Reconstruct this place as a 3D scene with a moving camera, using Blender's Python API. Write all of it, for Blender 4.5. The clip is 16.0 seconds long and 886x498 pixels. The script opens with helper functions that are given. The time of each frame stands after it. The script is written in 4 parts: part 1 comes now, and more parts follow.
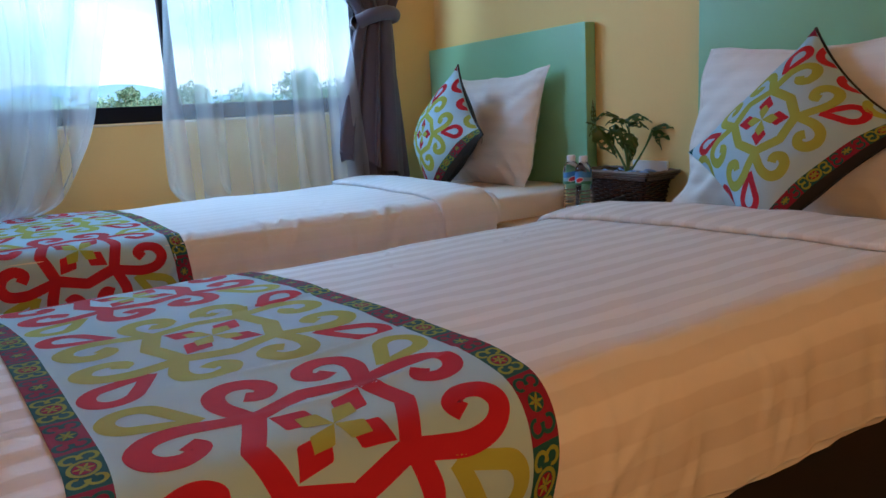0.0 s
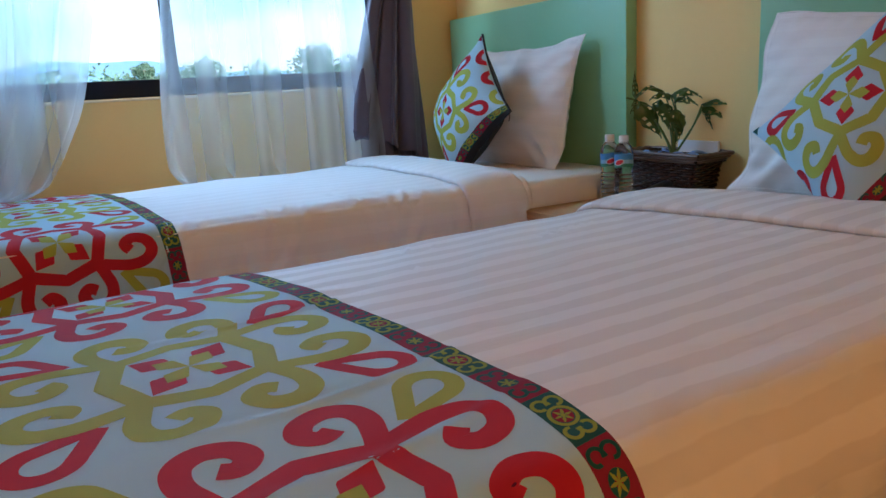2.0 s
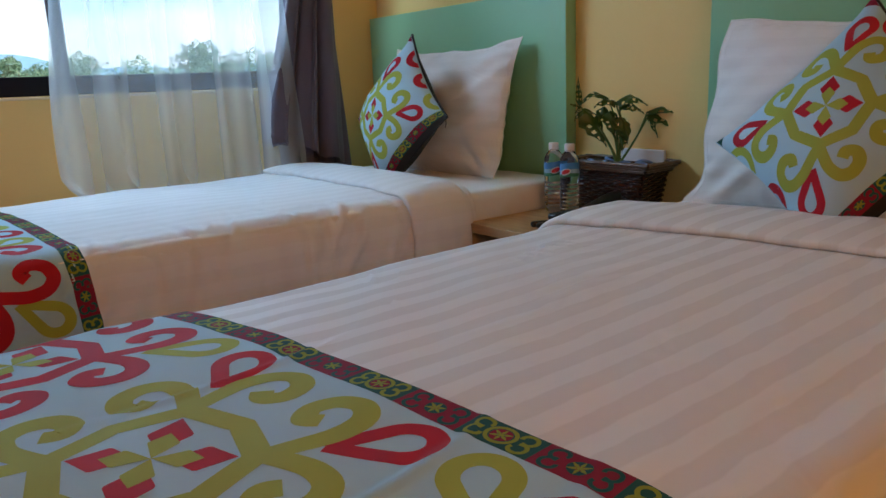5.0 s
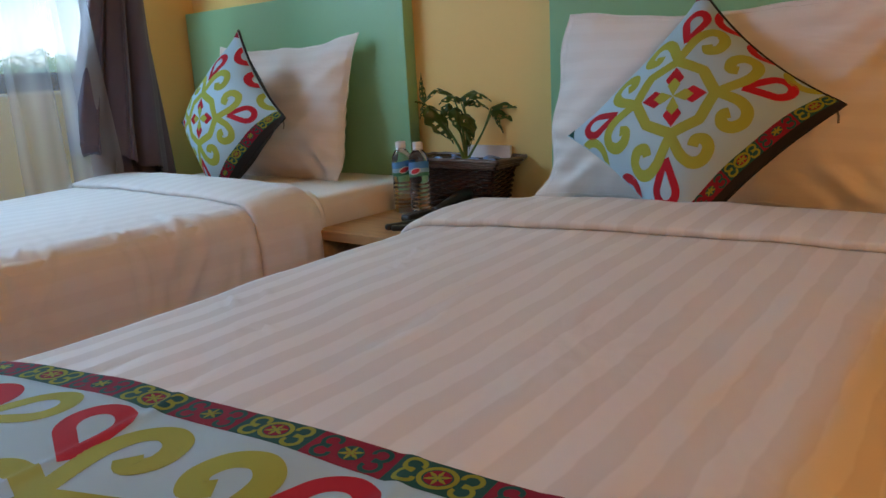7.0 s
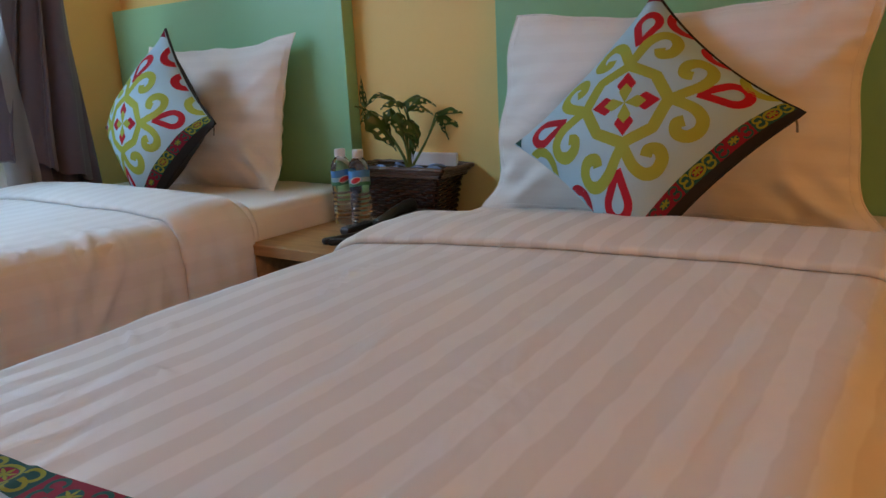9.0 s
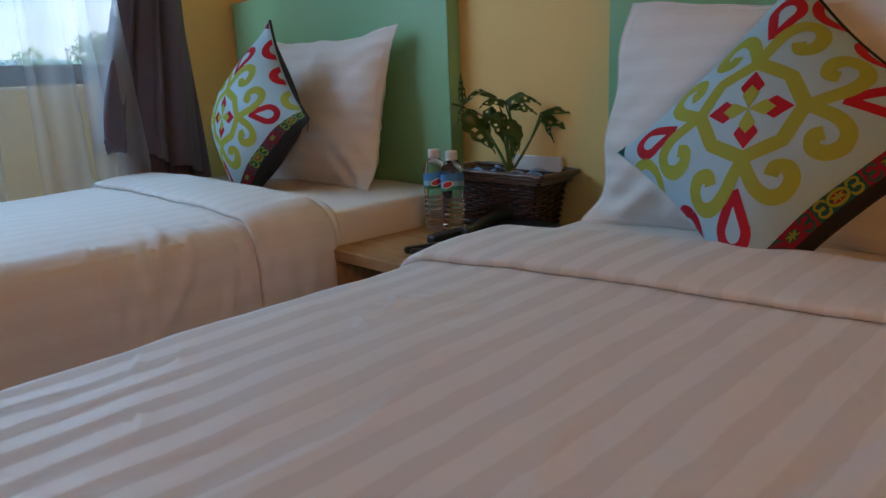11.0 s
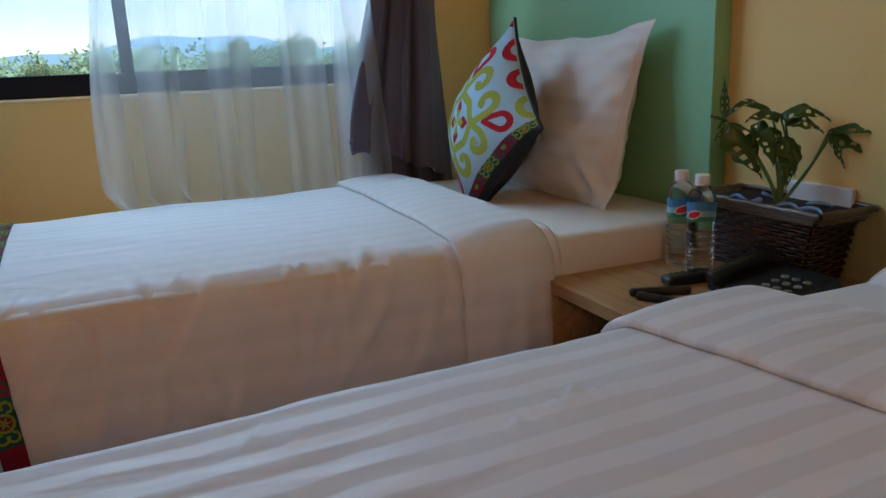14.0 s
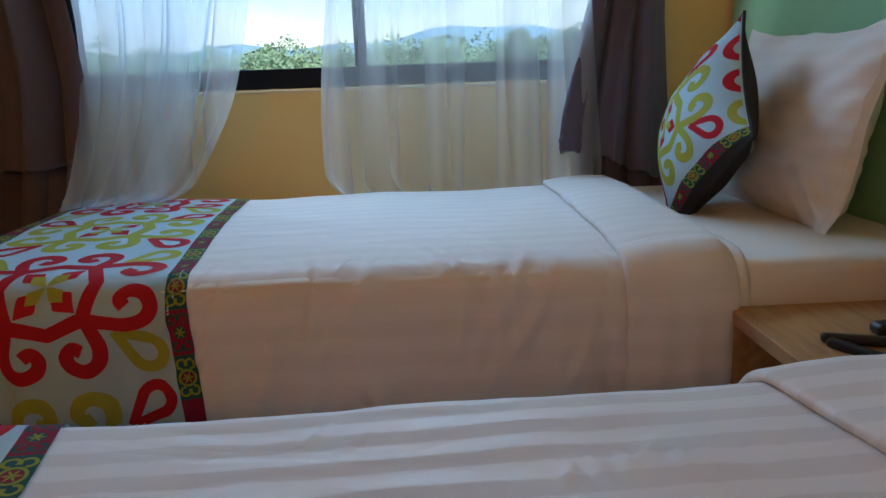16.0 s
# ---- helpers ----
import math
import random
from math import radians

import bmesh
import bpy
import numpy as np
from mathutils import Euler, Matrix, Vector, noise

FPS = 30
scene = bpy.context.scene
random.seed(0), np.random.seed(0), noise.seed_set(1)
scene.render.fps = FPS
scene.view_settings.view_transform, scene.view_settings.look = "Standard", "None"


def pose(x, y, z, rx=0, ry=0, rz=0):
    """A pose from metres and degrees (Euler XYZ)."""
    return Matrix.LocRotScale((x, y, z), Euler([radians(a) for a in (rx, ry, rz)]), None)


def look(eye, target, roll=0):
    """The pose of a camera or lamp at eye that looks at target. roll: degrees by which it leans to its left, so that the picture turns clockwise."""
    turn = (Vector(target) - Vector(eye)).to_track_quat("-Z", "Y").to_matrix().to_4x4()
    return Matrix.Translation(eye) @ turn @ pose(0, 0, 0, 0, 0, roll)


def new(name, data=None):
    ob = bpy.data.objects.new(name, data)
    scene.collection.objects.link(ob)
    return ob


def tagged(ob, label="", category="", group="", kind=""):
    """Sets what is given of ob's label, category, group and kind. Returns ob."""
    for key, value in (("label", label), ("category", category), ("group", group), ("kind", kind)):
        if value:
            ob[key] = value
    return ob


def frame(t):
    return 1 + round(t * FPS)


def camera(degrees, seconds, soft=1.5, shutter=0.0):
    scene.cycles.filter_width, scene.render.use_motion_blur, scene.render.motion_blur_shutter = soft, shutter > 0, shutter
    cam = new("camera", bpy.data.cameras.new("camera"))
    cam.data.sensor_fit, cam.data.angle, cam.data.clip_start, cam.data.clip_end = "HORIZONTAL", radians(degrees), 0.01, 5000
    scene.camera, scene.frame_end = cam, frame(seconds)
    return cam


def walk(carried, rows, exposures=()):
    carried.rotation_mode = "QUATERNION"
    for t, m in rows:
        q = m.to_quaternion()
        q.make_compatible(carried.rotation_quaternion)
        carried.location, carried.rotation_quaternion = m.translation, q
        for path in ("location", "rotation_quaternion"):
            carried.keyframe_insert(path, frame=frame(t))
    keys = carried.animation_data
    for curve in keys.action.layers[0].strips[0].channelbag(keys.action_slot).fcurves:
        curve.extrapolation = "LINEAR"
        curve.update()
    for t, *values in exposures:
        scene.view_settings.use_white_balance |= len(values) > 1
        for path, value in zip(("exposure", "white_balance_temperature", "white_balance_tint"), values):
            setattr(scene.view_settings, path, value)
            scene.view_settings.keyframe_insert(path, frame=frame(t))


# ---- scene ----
cam = camera(62.0, 16.0)
PATH = [
    (0, (0.123, 0.359, 0.939), (1.122, 2.051, 0.567), -3.2),
    (0.5, (0.136, 0.408, 0.935), (1.116, 2.111, 0.558), -2.8),
    (1, (0.169, 0.476, 0.933), (1.116, 2.193, 0.541), -2.6),
    (1.5, (0.2, 0.535, 0.93), (1.132, 2.257, 0.526), -2.8),
    (2, (0.229, 0.593, 0.931), (1.185, 2.296, 0.502), -3.2),
    (2.5, (0.24, 0.629, 0.933), (1.221, 2.318, 0.502), -3.3),
    (3, (0.238, 0.666, 0.935), (1.248, 2.339, 0.511), -3.2),
    (5.5, (0.202, 0.862, 0.947), (1.485, 2.331, 0.505), -2.3),
    (6, (0.207, 0.9, 0.942), (1.589, 2.277, 0.501), -2.5),
    (6.5, (0.213, 0.927, 0.939), (1.668, 2.224, 0.489), -2.9),
    (7, (0.22, 0.952, 0.938), (1.744, 2.162, 0.479), -3.1),
    (7.5, (0.229, 0.974, 0.936), (1.808, 2.112, 0.476), -3.2),
    (8, (0.251, 0.987, 0.937), (1.871, 2.069, 0.484), -3.1),
    (10.5, (0.52, 1.014, 0.944), (1.961, 2.32, 0.475), -2.3),
    (11, (0.563, 1.023, 0.945), (1.916, 2.42, 0.48), -2.3),
    (11.5, (0.598, 1.035, 0.949), (1.876, 2.499, 0.48), -2.0),
    (12, (0.645, 1.067, 0.961), (1.853, 2.591, 0.491), -2.0),
    (12.5, (0.69, 1.103, 0.977), (1.801, 2.7, 0.516), -2.2),
    (13, (0.734, 1.129, 0.989), (1.754, 2.786, 0.525), -2.0),
    (13.5, (0.772, 1.143, 0.99), (1.641, 2.882, 0.522), -2.5),
    (14, (0.804, 1.146, 0.991), (1.543, 2.943, 0.515), -2.6),
    (14.5, (0.861, 1.152, 0.996), (1.455, 3.001, 0.518), -2.5),
    (15, (0.923, 1.151, 1.001), (1.364, 3.042, 0.521), -2.2),
    (15.5, (0.972, 1.149, 1.0), (1.222, 3.075, 0.521), -1.9),
    (16, (1.009, 1.147, 1.005), (1.065, 3.089, 0.53), -2.0),
]
walk(cam, [(t, look(eye, target, roll)) for t, eye, target, roll in PATH], exposures=[(0.0, 0.43, 5750, 16), (1.5, 0.52, 5750, 16), (3.0, 0.42, 6000, 16), (5.5, 0.30, 6620, 16), (8.0, 0.54, 6980, 18), (10.5, 0.14, 6640, 17),
      (11.0, 0.06, 6520, 16), (12.5, 0.02, 6380, 16), (16.0, 0.02, 6500, 16)])

# ---- world and lights ----
world = bpy.data.worlds.new("sky")
scene.world = world
world.use_nodes = True
wn = world.node_tree
sky = wn.nodes.new("ShaderNodeTexSky")
sky.sky_type, sky.sun_disc = "NISHITA", False
sky.sun_elevation, sky.sun_rotation = radians(38), radians(150)
sky.air_density, sky.dust_density, sky.ozone_density = 1.0, 0.3, 3.0
wtc, wmap, wnz, wcr, wmix = (wn.nodes.new(k) for k in ("ShaderNodeTexCoord", "ShaderNodeMapping", "ShaderNodeTexNoise", "ShaderNodeValToRGB", "ShaderNodeMix"))
wmap.inputs["Scale"].default_value = (1.0, 1.0, 3.0)
wnz.inputs["Scale"].default_value, wnz.inputs["Detail"].default_value = 3.2, 6.0
wcr.color_ramp.elements[0].position, wcr.color_ramp.elements[1].position = 0.40, 0.62
wmix.data_type = "RGBA"
wmix.inputs["B"].default_value = (7.4, 8.6, 9.4, 1.0)
wn.links.new(wtc.outputs["Generated"], wmap.inputs[0])
wn.links.new(wmap.outputs[0], wnz.inputs["Vector"])
wn.links.new(wnz.outputs["Fac"], wcr.inputs[0])
wn.links.new(wcr.outputs[0], wmix.inputs["Factor"])
wn.links.new(sky.outputs[0], wmix.inputs["A"])
wn.links.new(wmix.outputs["Result"], wn.nodes["Background"].inputs[0])
wn.nodes["Background"].inputs[1].default_value = 0.15

sun = new("sun", bpy.data.lights.new("sun", "SUN"))
sun.data.energy, sun.data.angle, sun.data.color = 5.0, radians(0.5), (1.0, 0.95, 0.86)
sun.matrix_world = look((5, -8.7, 8), (0, 0, 0))

window_light = new("window_light", bpy.data.lights.new("window_light", "AREA"))
window_light.data.shape, window_light.data.size, window_light.data.size_y = "RECTANGLE", 1.85, 0.56
window_light.data.energy, window_light.data.color = 24.5, (0.45, 0.73, 1.0)
window_light.matrix_world = look((0.79, 3.90, 1.85), (0.85, 2.0, 1.35))

# Unseen source, added to give the warm light from the south side.
added_warm_lamp = new("added_warm_lamp", bpy.data.lights.new("added_warm_lamp", "POINT"))
added_warm_lamp.data.shadow_soft_size = 0.15
added_warm_lamp.data.energy, added_warm_lamp.data.color = 42.0, (1.0, 0.53, 0.21)
added_warm_lamp.location = (-0.2, -1.05, 1.95)

# ---- mesh helpers ----
def mesh_of(name, verts, faces, material=None, smooth=True):
    me = bpy.data.meshes.new(name)
    me.from_pydata([tuple(map(float, v)) for v in verts], [], faces)
    me.update()
    if smooth:
        me.shade_smooth()
    if material:
        me.materials.append(material)
    return me


def thing(name, label, category, at=(0, 0, 0), group="", kind=""):
    ob = new(name)
    ob.empty_display_size = 0.05
    ob.location = at
    return tagged(ob, label, category, group, kind)


def part(name, me, material, parent, label="", kind=""):
    if isinstance(me, bmesh.types.BMesh):
        bm, me = me, bpy.data.meshes.new(name)
        bm.to_mesh(me)
        bm.free()
    if material and not me.materials:
        me.materials.append(material)
    ob = new(name, me)
    ob.parent = parent
    if label:
        ob["label"] = label
    if kind:
        ob["kind"] = kind
    return ob


def box_bm(lo, hi, bevel=0.0, segments=2):
    bm = bmesh.new()
    bmesh.ops.create_cube(bm, size=1.0)
    for v in bm.verts:
        v.co = [lo[n] + (v.co[n] + 0.5) * (hi[n] - lo[n]) for n in range(3)]
    if bevel:
        bmesh.ops.bevel(bm, geom=bm.edges[:], offset=bevel, segments=segments, profile=0.5, affect="EDGES")
    return bm


def boxes_bm(boxes):
    bm = bmesh.new()
    for lo, hi in boxes:
        made = bmesh.ops.create_cube(bm, size=1.0)["verts"]
        for v in made:
            v.co = [lo[n] + (v.co[n] + 0.5) * (hi[n] - lo[n]) for n in range(3)]
    return bm


def grid_mesh(name, pts, material, uv=None, keep=None, closed=False):
    """A quad mesh from an array of points (rows, columns, 3)."""
    n, m = pts.shape[:2]
    faces, cols = [], m if closed else m - 1
    for i in range(n - 1):
        for j in range(cols):
            k = (j + 1) % m
            if keep is None or keep[i, j] or keep[i + 1, j] or keep[i, k] or keep[i + 1, k]:
                faces.append((i * m + j, i * m + k, (i + 1) * m + k, (i + 1) * m + j))
    me = mesh_of(name, pts.reshape(-1, 3), faces, material)
    if uv is not None:
        flat, layer = uv.reshape(-1, 2), me.uv_layers.new(name="cloth")
        idx = np.zeros(len(me.loops), dtype=np.int32)
        me.loops.foreach_get("vertex_index", idx)
        layer.data.foreach_set("uv", flat[idx].astype(np.float32).ravel())
    return me


def lathe(name, profile, material, segments=24, centre=(0, 0, 0)):
    ang = np.linspace(0, 2 * np.pi, segments, endpoint=False)
    pts = np.array([[(centre[0] + r * np.cos(t), centre[1] + r * np.sin(t), centre[2] + z) for t in ang] for r, z in profile])
    return grid_mesh(name, pts, material, closed=True)


def tube(name, line, radii, material, sides=8):
    """A round rod along a line of points."""
    line = np.array(line, float)
    radii = np.broadcast_to(np.asarray(radii, float), len(line))
    if np.linalg.norm(line[0] - line[-1]) > 1e-6:
        ends = [line[0] - (line[1] - line[0]) * 1e-3, line[-1] + (line[-1] - line[-2]) * 1e-3]
        line, radii = np.vstack([ends[:1], line, ends[1:]]), np.concatenate([[1e-4], radii, [1e-4]])
    rows = []
    for i, p in enumerate(line):
        d = line[min(i + 1, len(line) - 1)] - line[max(i - 1, 0)]
        d /= np.linalg.norm(d) + 1e-9
        a = np.cross(d, (0, 0, 1) if abs(d[2]) < 0.9 else (1, 0, 0))
        a /= np.linalg.norm(a)
        b = np.cross(d, a)
        r = radii[i]
        rows.append([p + r * (np.cos(t) * a + np.sin(t) * b) for t in np.linspace(0, 2 * np.pi, sides, endpoint=False)])
    return grid_mesh(name, np.array(rows), material, closed=True)


def smooth_line(points, n):
    """Catmull-Rom through the points."""
    p = np.array([points[0], *points, points[-1]], float)
    out = []
    for i in range(1, len(p) - 2):
        for t in np.linspace(0, 1, n, endpoint=False):
            out.append(0.5 * (2 * p[i] + (p[i + 1] - p[i - 1]) * t + (2 * p[i - 1] - 5 * p[i] + 4 * p[i + 1] - p[i + 2]) * t ** 2
                              + (3 * p[i] - p[i - 1] - 3 * p[i + 1] + p[i + 2]) * t ** 3))
    return np.array(out + [p[-2]])


# ---- materials ----
def material(name, colour, rough=0.6, metal=0.0, vary=0.08, scale=6.0, fine=120.0, bump=0.15, depth=0.002, spec=0.5, coat=0.0, sheen=0.0, per_object=0.0):
    m = bpy.data.materials.new(name)
    m.use_nodes = True
    nt = m.node_tree
    b = nt.nodes["Principled BSDF"]
    b.inputs["Roughness"].default_value, b.inputs["Metallic"].default_value = rough, metal
    b.inputs["Specular IOR Level"].default_value = spec
    b.inputs["Coat Weight"].default_value = coat
    b.inputs["Sheen Weight"].default_value = sheen
    tc = nt.nodes.new("ShaderNodeTexCoord")
    big, small = nt.nodes.new("ShaderNodeTexNoise"), nt.nodes.new("ShaderNodeTexNoise")
    big.inputs["Scale"].default_value, small.inputs["Scale"].default_value = scale, fine
    big.inputs["Detail"].default_value = 4
    for n in (big, small):
        nt.links.new(tc.outputs["Object"], n.inputs["Vector"])
    mix = nt.nodes.new("ShaderNodeMix")
    mix.data_type = "RGBA"
    mix.inputs["A"].default_value = (*[c * (1 - vary) for c in colour], 1)
    mix.inputs["B"].default_value = (*[min(1, c * (1 + vary)) for c in colour], 1)
    add = nt.nodes.new("ShaderNodeMath")
    add.operation = "MULTIPLY_ADD"
    add.inputs[1].default_value, add.inputs[2].default_value = 0.35, 0.0
    nt.links.new(small.outputs["Fac"], add.inputs[0])
    both = nt.nodes.new("ShaderNodeMath")
    both.operation = "MULTIPLY_ADD"
    both.inputs[1].default_value = 0.65
    nt.links.new(big.outputs["Fac"], both.inputs[0])
    nt.links.new(add.outputs[0], both.inputs[2])
    nt.links.new(both.outputs[0], mix.inputs["Factor"])
    last = mix.outputs["Result"]
    if per_object:
        info, hsv = nt.nodes.new("ShaderNodeObjectInfo"), nt.nodes.new("ShaderNodeHueSaturation")
        rng = nt.nodes.new("ShaderNodeMapRange")
        rng.inputs["To Min"].default_value, rng.inputs["To Max"].default_value = 1 - per_object, 1 + per_object
        nt.links.new(info.outputs["Random"], rng.inputs["Value"])
        nt.links.new(rng.outputs[0], hsv.inputs["Value"])
        nt.links.new(last, hsv.inputs["Color"])
        last = hsv.outputs[0]
    nt.links.new(last, b.inputs["Base Color"])
    bp = nt.nodes.new("ShaderNodeBump")
    bp.inputs["Strength"].default_value, bp.inputs["Distance"].default_value = bump, depth
    nt.links.new(both.outputs[0], bp.inputs["Height"])
    nt.links.new(bp.outputs[0], b.inputs["Normal"])
    return m


def striped_cotton(name, colour, period, dull=0.895, gloss=0.60):
    """White cotton with satin stripes along the first cloth axis; part of their sheen is painted as colour."""
    m = material(name, colour, rough=0.8, vary=0.03, scale=4, fine=500, bump=0.12, depth=0.001)
    nt = m.node_tree
    b = nt.nodes["Principled BSDF"]
    crease, cmap, cb = nt.nodes.new("ShaderNodeTexNoise"), nt.nodes.new("ShaderNodeMapping"), nt.nodes.new("ShaderNodeBump")
    crease.inputs["Scale"].default_value, crease.inputs["Detail"].default_value, crease.inputs["Distortion"].default_value = 5.0, 2.5, 1.6
    cmap.inputs["Scale"].default_value = (0.7, 1.5, 1.0)
    cb.inputs["Strength"].default_value, cb.inputs["Distance"].default_value = 0.45, 0.014
    nt.links.new(nt.nodes["Texture Coordinate"].outputs["Object"], cmap.inputs[0])
    nt.links.new(cmap.outputs[0], crease.inputs["Vector"])
    nt.links.new(crease.outputs["Fac"], cb.inputs["Height"])
    nt.links.new(nt.nodes["Bump"].outputs[0], cb.inputs["Normal"])
    nt.links.new(cb.outputs[0], b.inputs["Normal"])
    uv, sep = nt.nodes.new("ShaderNodeUVMap"), nt.nodes.new("ShaderNodeSeparateXYZ")
    uv.uv_map = "cloth"
    nt.links.new(uv.outputs[0], sep.inputs[0])
    wob = nt.nodes.new("ShaderNodeTexNoise")
    wob.inputs["Scale"].default_value = 13
    nt.links.new(uv.outputs[0], wob.inputs["Vector"])
    shift = nt.nodes.new("ShaderNodeMath")
    shift.operation = "MULTIPLY_ADD"
    shift.inputs[1].default_value = 0.015
    nt.links.new(wob.outputs["Fac"], shift.inputs[0])
    nt.links.new(sep.outputs["Y"], shift.inputs[2])
    mul = nt.nodes.new("ShaderNodeMath")
    mul.operation = "MULTIPLY"
    mul.inputs[1].default_value = 2 * math.pi / period
    nt.links.new(shift.outputs[0], mul.inputs[0])
    sine = nt.nodes.new("ShaderNodeMath")
    sine.operation = "SINE"
    nt.links.new(mul.outputs[0], sine.inputs[0])
    edge = nt.nodes.new("ShaderNodeMapRange")
    edge.inputs["From Min"].default_value, edge.inputs["From Max"].default_value = -0.16, 0.16
    nt.links.new(sine.outputs[0], edge.inputs["Value"])
    rough = nt.nodes.new("ShaderNodeMapRange")
    rough.inputs["To Min"].default_value, rough.inputs["To Max"].default_value = 0.90, gloss
    nt.links.new(edge.outputs[0], rough.inputs["Value"])
    nt.links.new(rough.outputs[0], b.inputs["Roughness"])
    shine = nt.nodes.new("ShaderNodeMapRange")
    shine.inputs["To Min"].default_value, shine.inputs["To Max"].default_value = 0.15, 0.15 + 0.4 * (0.9 - gloss) / 0.38
    nt.links.new(edge.outputs[0], shine.inputs["Value"])
    nt.links.new(shine.outputs[0], b.inputs["Specular IOR Level"])
    # Window sheen painted in: dull stripes are darker and browner than satin ones.
    old = b.inputs["Base Color"].links[0].from_socket
    sheen_tone = nt.nodes.new("ShaderNodeMix")
    sheen_tone.data_type = "RGBA"
    sheen_tone.blend_type = "MULTIPLY"
    sheen_tone.inputs["Factor"].default_value = 1.0
    ramp = nt.nodes.new("ShaderNodeMapRange")
    ramp.inputs["To Min"].default_value, ramp.inputs["To Max"].default_value = dull, 1.0
    nt.links.new(edge.outputs[0], ramp.inputs["Value"])
    grey = nt.nodes.new("ShaderNodeCombineColor")
    for n, power in enumerate((0.88, 1.02, 1.12)):
        hue = nt.nodes.new("ShaderNodeMath")
        hue.operation = "POWER"
        hue.inputs[1].default_value = power
        nt.links.new(ramp.outputs[0], hue.inputs[0])
        nt.links.new(hue.outputs[0], grey.inputs[n])
    nt.links.new(old, sheen_tone.inputs["A"])
    nt.links.new(grey.outputs[0], sheen_tone.inputs["B"])
    nt.links.new(sheen_tone.outputs["Result"], b.inputs["Base Color"])
    return m


def wood(name, dark, light, along="Y", ring=9.0):
    m = material(name, light, rough=0.45, vary=0.05, bump=0.1)
    nt = m.node_tree
    b = nt.nodes["Principled BSDF"]
    tc, mp, nz, cr = (nt.nodes.new(k) for k in ("ShaderNodeTexCoord", "ShaderNodeMapping", "ShaderNodeTexNoise", "ShaderNodeValToRGB"))
    mp.inputs["Scale"].default_value = {"X": (1.2, ring, ring), "Y": (ring, 1.2, ring)}[along]
    nz.inputs["Scale"].default_value, nz.inputs["Detail"].default_value, nz.inputs["Distortion"].default_value = 5, 6, 0.6
    cr.color_ramp.elements[0].position, cr.color_ramp.elements[1].position = 0.35, 0.65
    cr.color_ramp.elements[0].color, cr.color_ramp.elements[1].color = (*dark, 1), (*light, 1)
    nt.links.new(tc.outputs["Object"], mp.inputs[0])
    nt.links.new(mp.outputs[0], nz.inputs["Vector"])
    nt.links.new(nz.outputs["Fac"], cr.inputs[0])
    nt.links.new(cr.outputs[0], b.inputs["Base Color"])
    return m


def voile(name):
    m = bpy.data.materials.new(name)
    m.use_nodes = True
    nt = m.node_tree
    nt.nodes.remove(nt.nodes["Principled BSDF"])
    out = nt.nodes["Material Output"]
    clear, dif, tra, m1, m2 = (nt.nodes.new(k) for k in ("ShaderNodeBsdfTransparent", "ShaderNodeBsdfDiffuse", "ShaderNodeBsdfTranslucent", "ShaderNodeMixShader", "ShaderNodeMixShader"))
    # White cloth; warm room light and blue window light are tinted into it.
    dif.inputs[0].default_value, tra.inputs[0].default_value = (0.90, 0.86, 0.79, 1), (0.80, 0.89, 0.96, 1)
    clear.inputs[0].default_value = (0.84, 0.94, 1.0, 1)
    m1.inputs[0].default_value = 0.62
    nt.links.new(dif.outputs[0], m1.inputs[1])
    nt.links.new(tra.outputs[0], m1.inputs[2])
    tc, nz, rng = (nt.nodes.new(k) for k in ("ShaderNodeTexCoord", "ShaderNodeTexNoise", "ShaderNodeMapRange"))
    nz.inputs["Scale"].default_value = 350
    nt.links.new(tc.outputs["Object"], nz.inputs["Vector"])
    rng.inputs["To Min"].default_value, rng.inputs["To Max"].default_value = -0.015, 0.015
    nt.links.new(nz.outputs["Fac"], rng.inputs["Value"])
    fold, fmap, frng, add = (nt.nodes.new(k) for k in ("ShaderNodeTexNoise", "ShaderNodeMapping", "ShaderNodeMapRange", "ShaderNodeMath"))
    fmap.inputs["Scale"].default_value = (13.0, 2.0, 0.5)
    fold.inputs["Scale"].default_value, fold.inputs["Detail"].default_value = 1.0, 1.0
    frng.inputs["From Min"].default_value, frng.inputs["From Max"].default_value = 0.36, 0.64
    frng.inputs["To Min"].default_value, frng.inputs["To Max"].default_value = 0.23, 0.48
    nt.links.new(tc.outputs["Object"], fmap.inputs[0])
    nt.links.new(fmap.outputs[0], fold.inputs["Vector"])
    nt.links.new(fold.outputs["Fac"], frng.inputs["Value"])
    nt.links.new(frng.outputs[0], add.inputs[0])
    nt.links.new(rng.outputs[0], add.inputs[1])
    nt.links.new(add.outputs[0], m2.inputs[0])
    nt.links.new(clear.outputs[0], m2.inputs[1])
    nt.links.new(m1.outputs[0], m2.inputs[2])
    nt.links.new(m2.outputs[0], out.inputs[0])
    return m


def clear_glass(name, colour=(1, 1, 1), ior=1.45, rough=0.0):
    m = bpy.data.materials.new(name)
    m.use_nodes = True
    b = m.node_tree.nodes["Principled BSDF"]
    b.inputs["Base Color"].default_value = (*colour, 1)
    b.inputs["Transmission Weight"].default_value, b.inputs["IOR"].default_value, b.inputs["Roughness"].default_value = 1.0, ior, rough
    return m


def glow(name, colour, strength):
    m = bpy.data.materials.new(name)
    m.use_nodes = True
    b = m.node_tree.nodes["Principled BSDF"]
    b.inputs["Emission Color"].default_value, b.inputs["Emission Strength"].default_value = (*colour, 1), strength
    return m


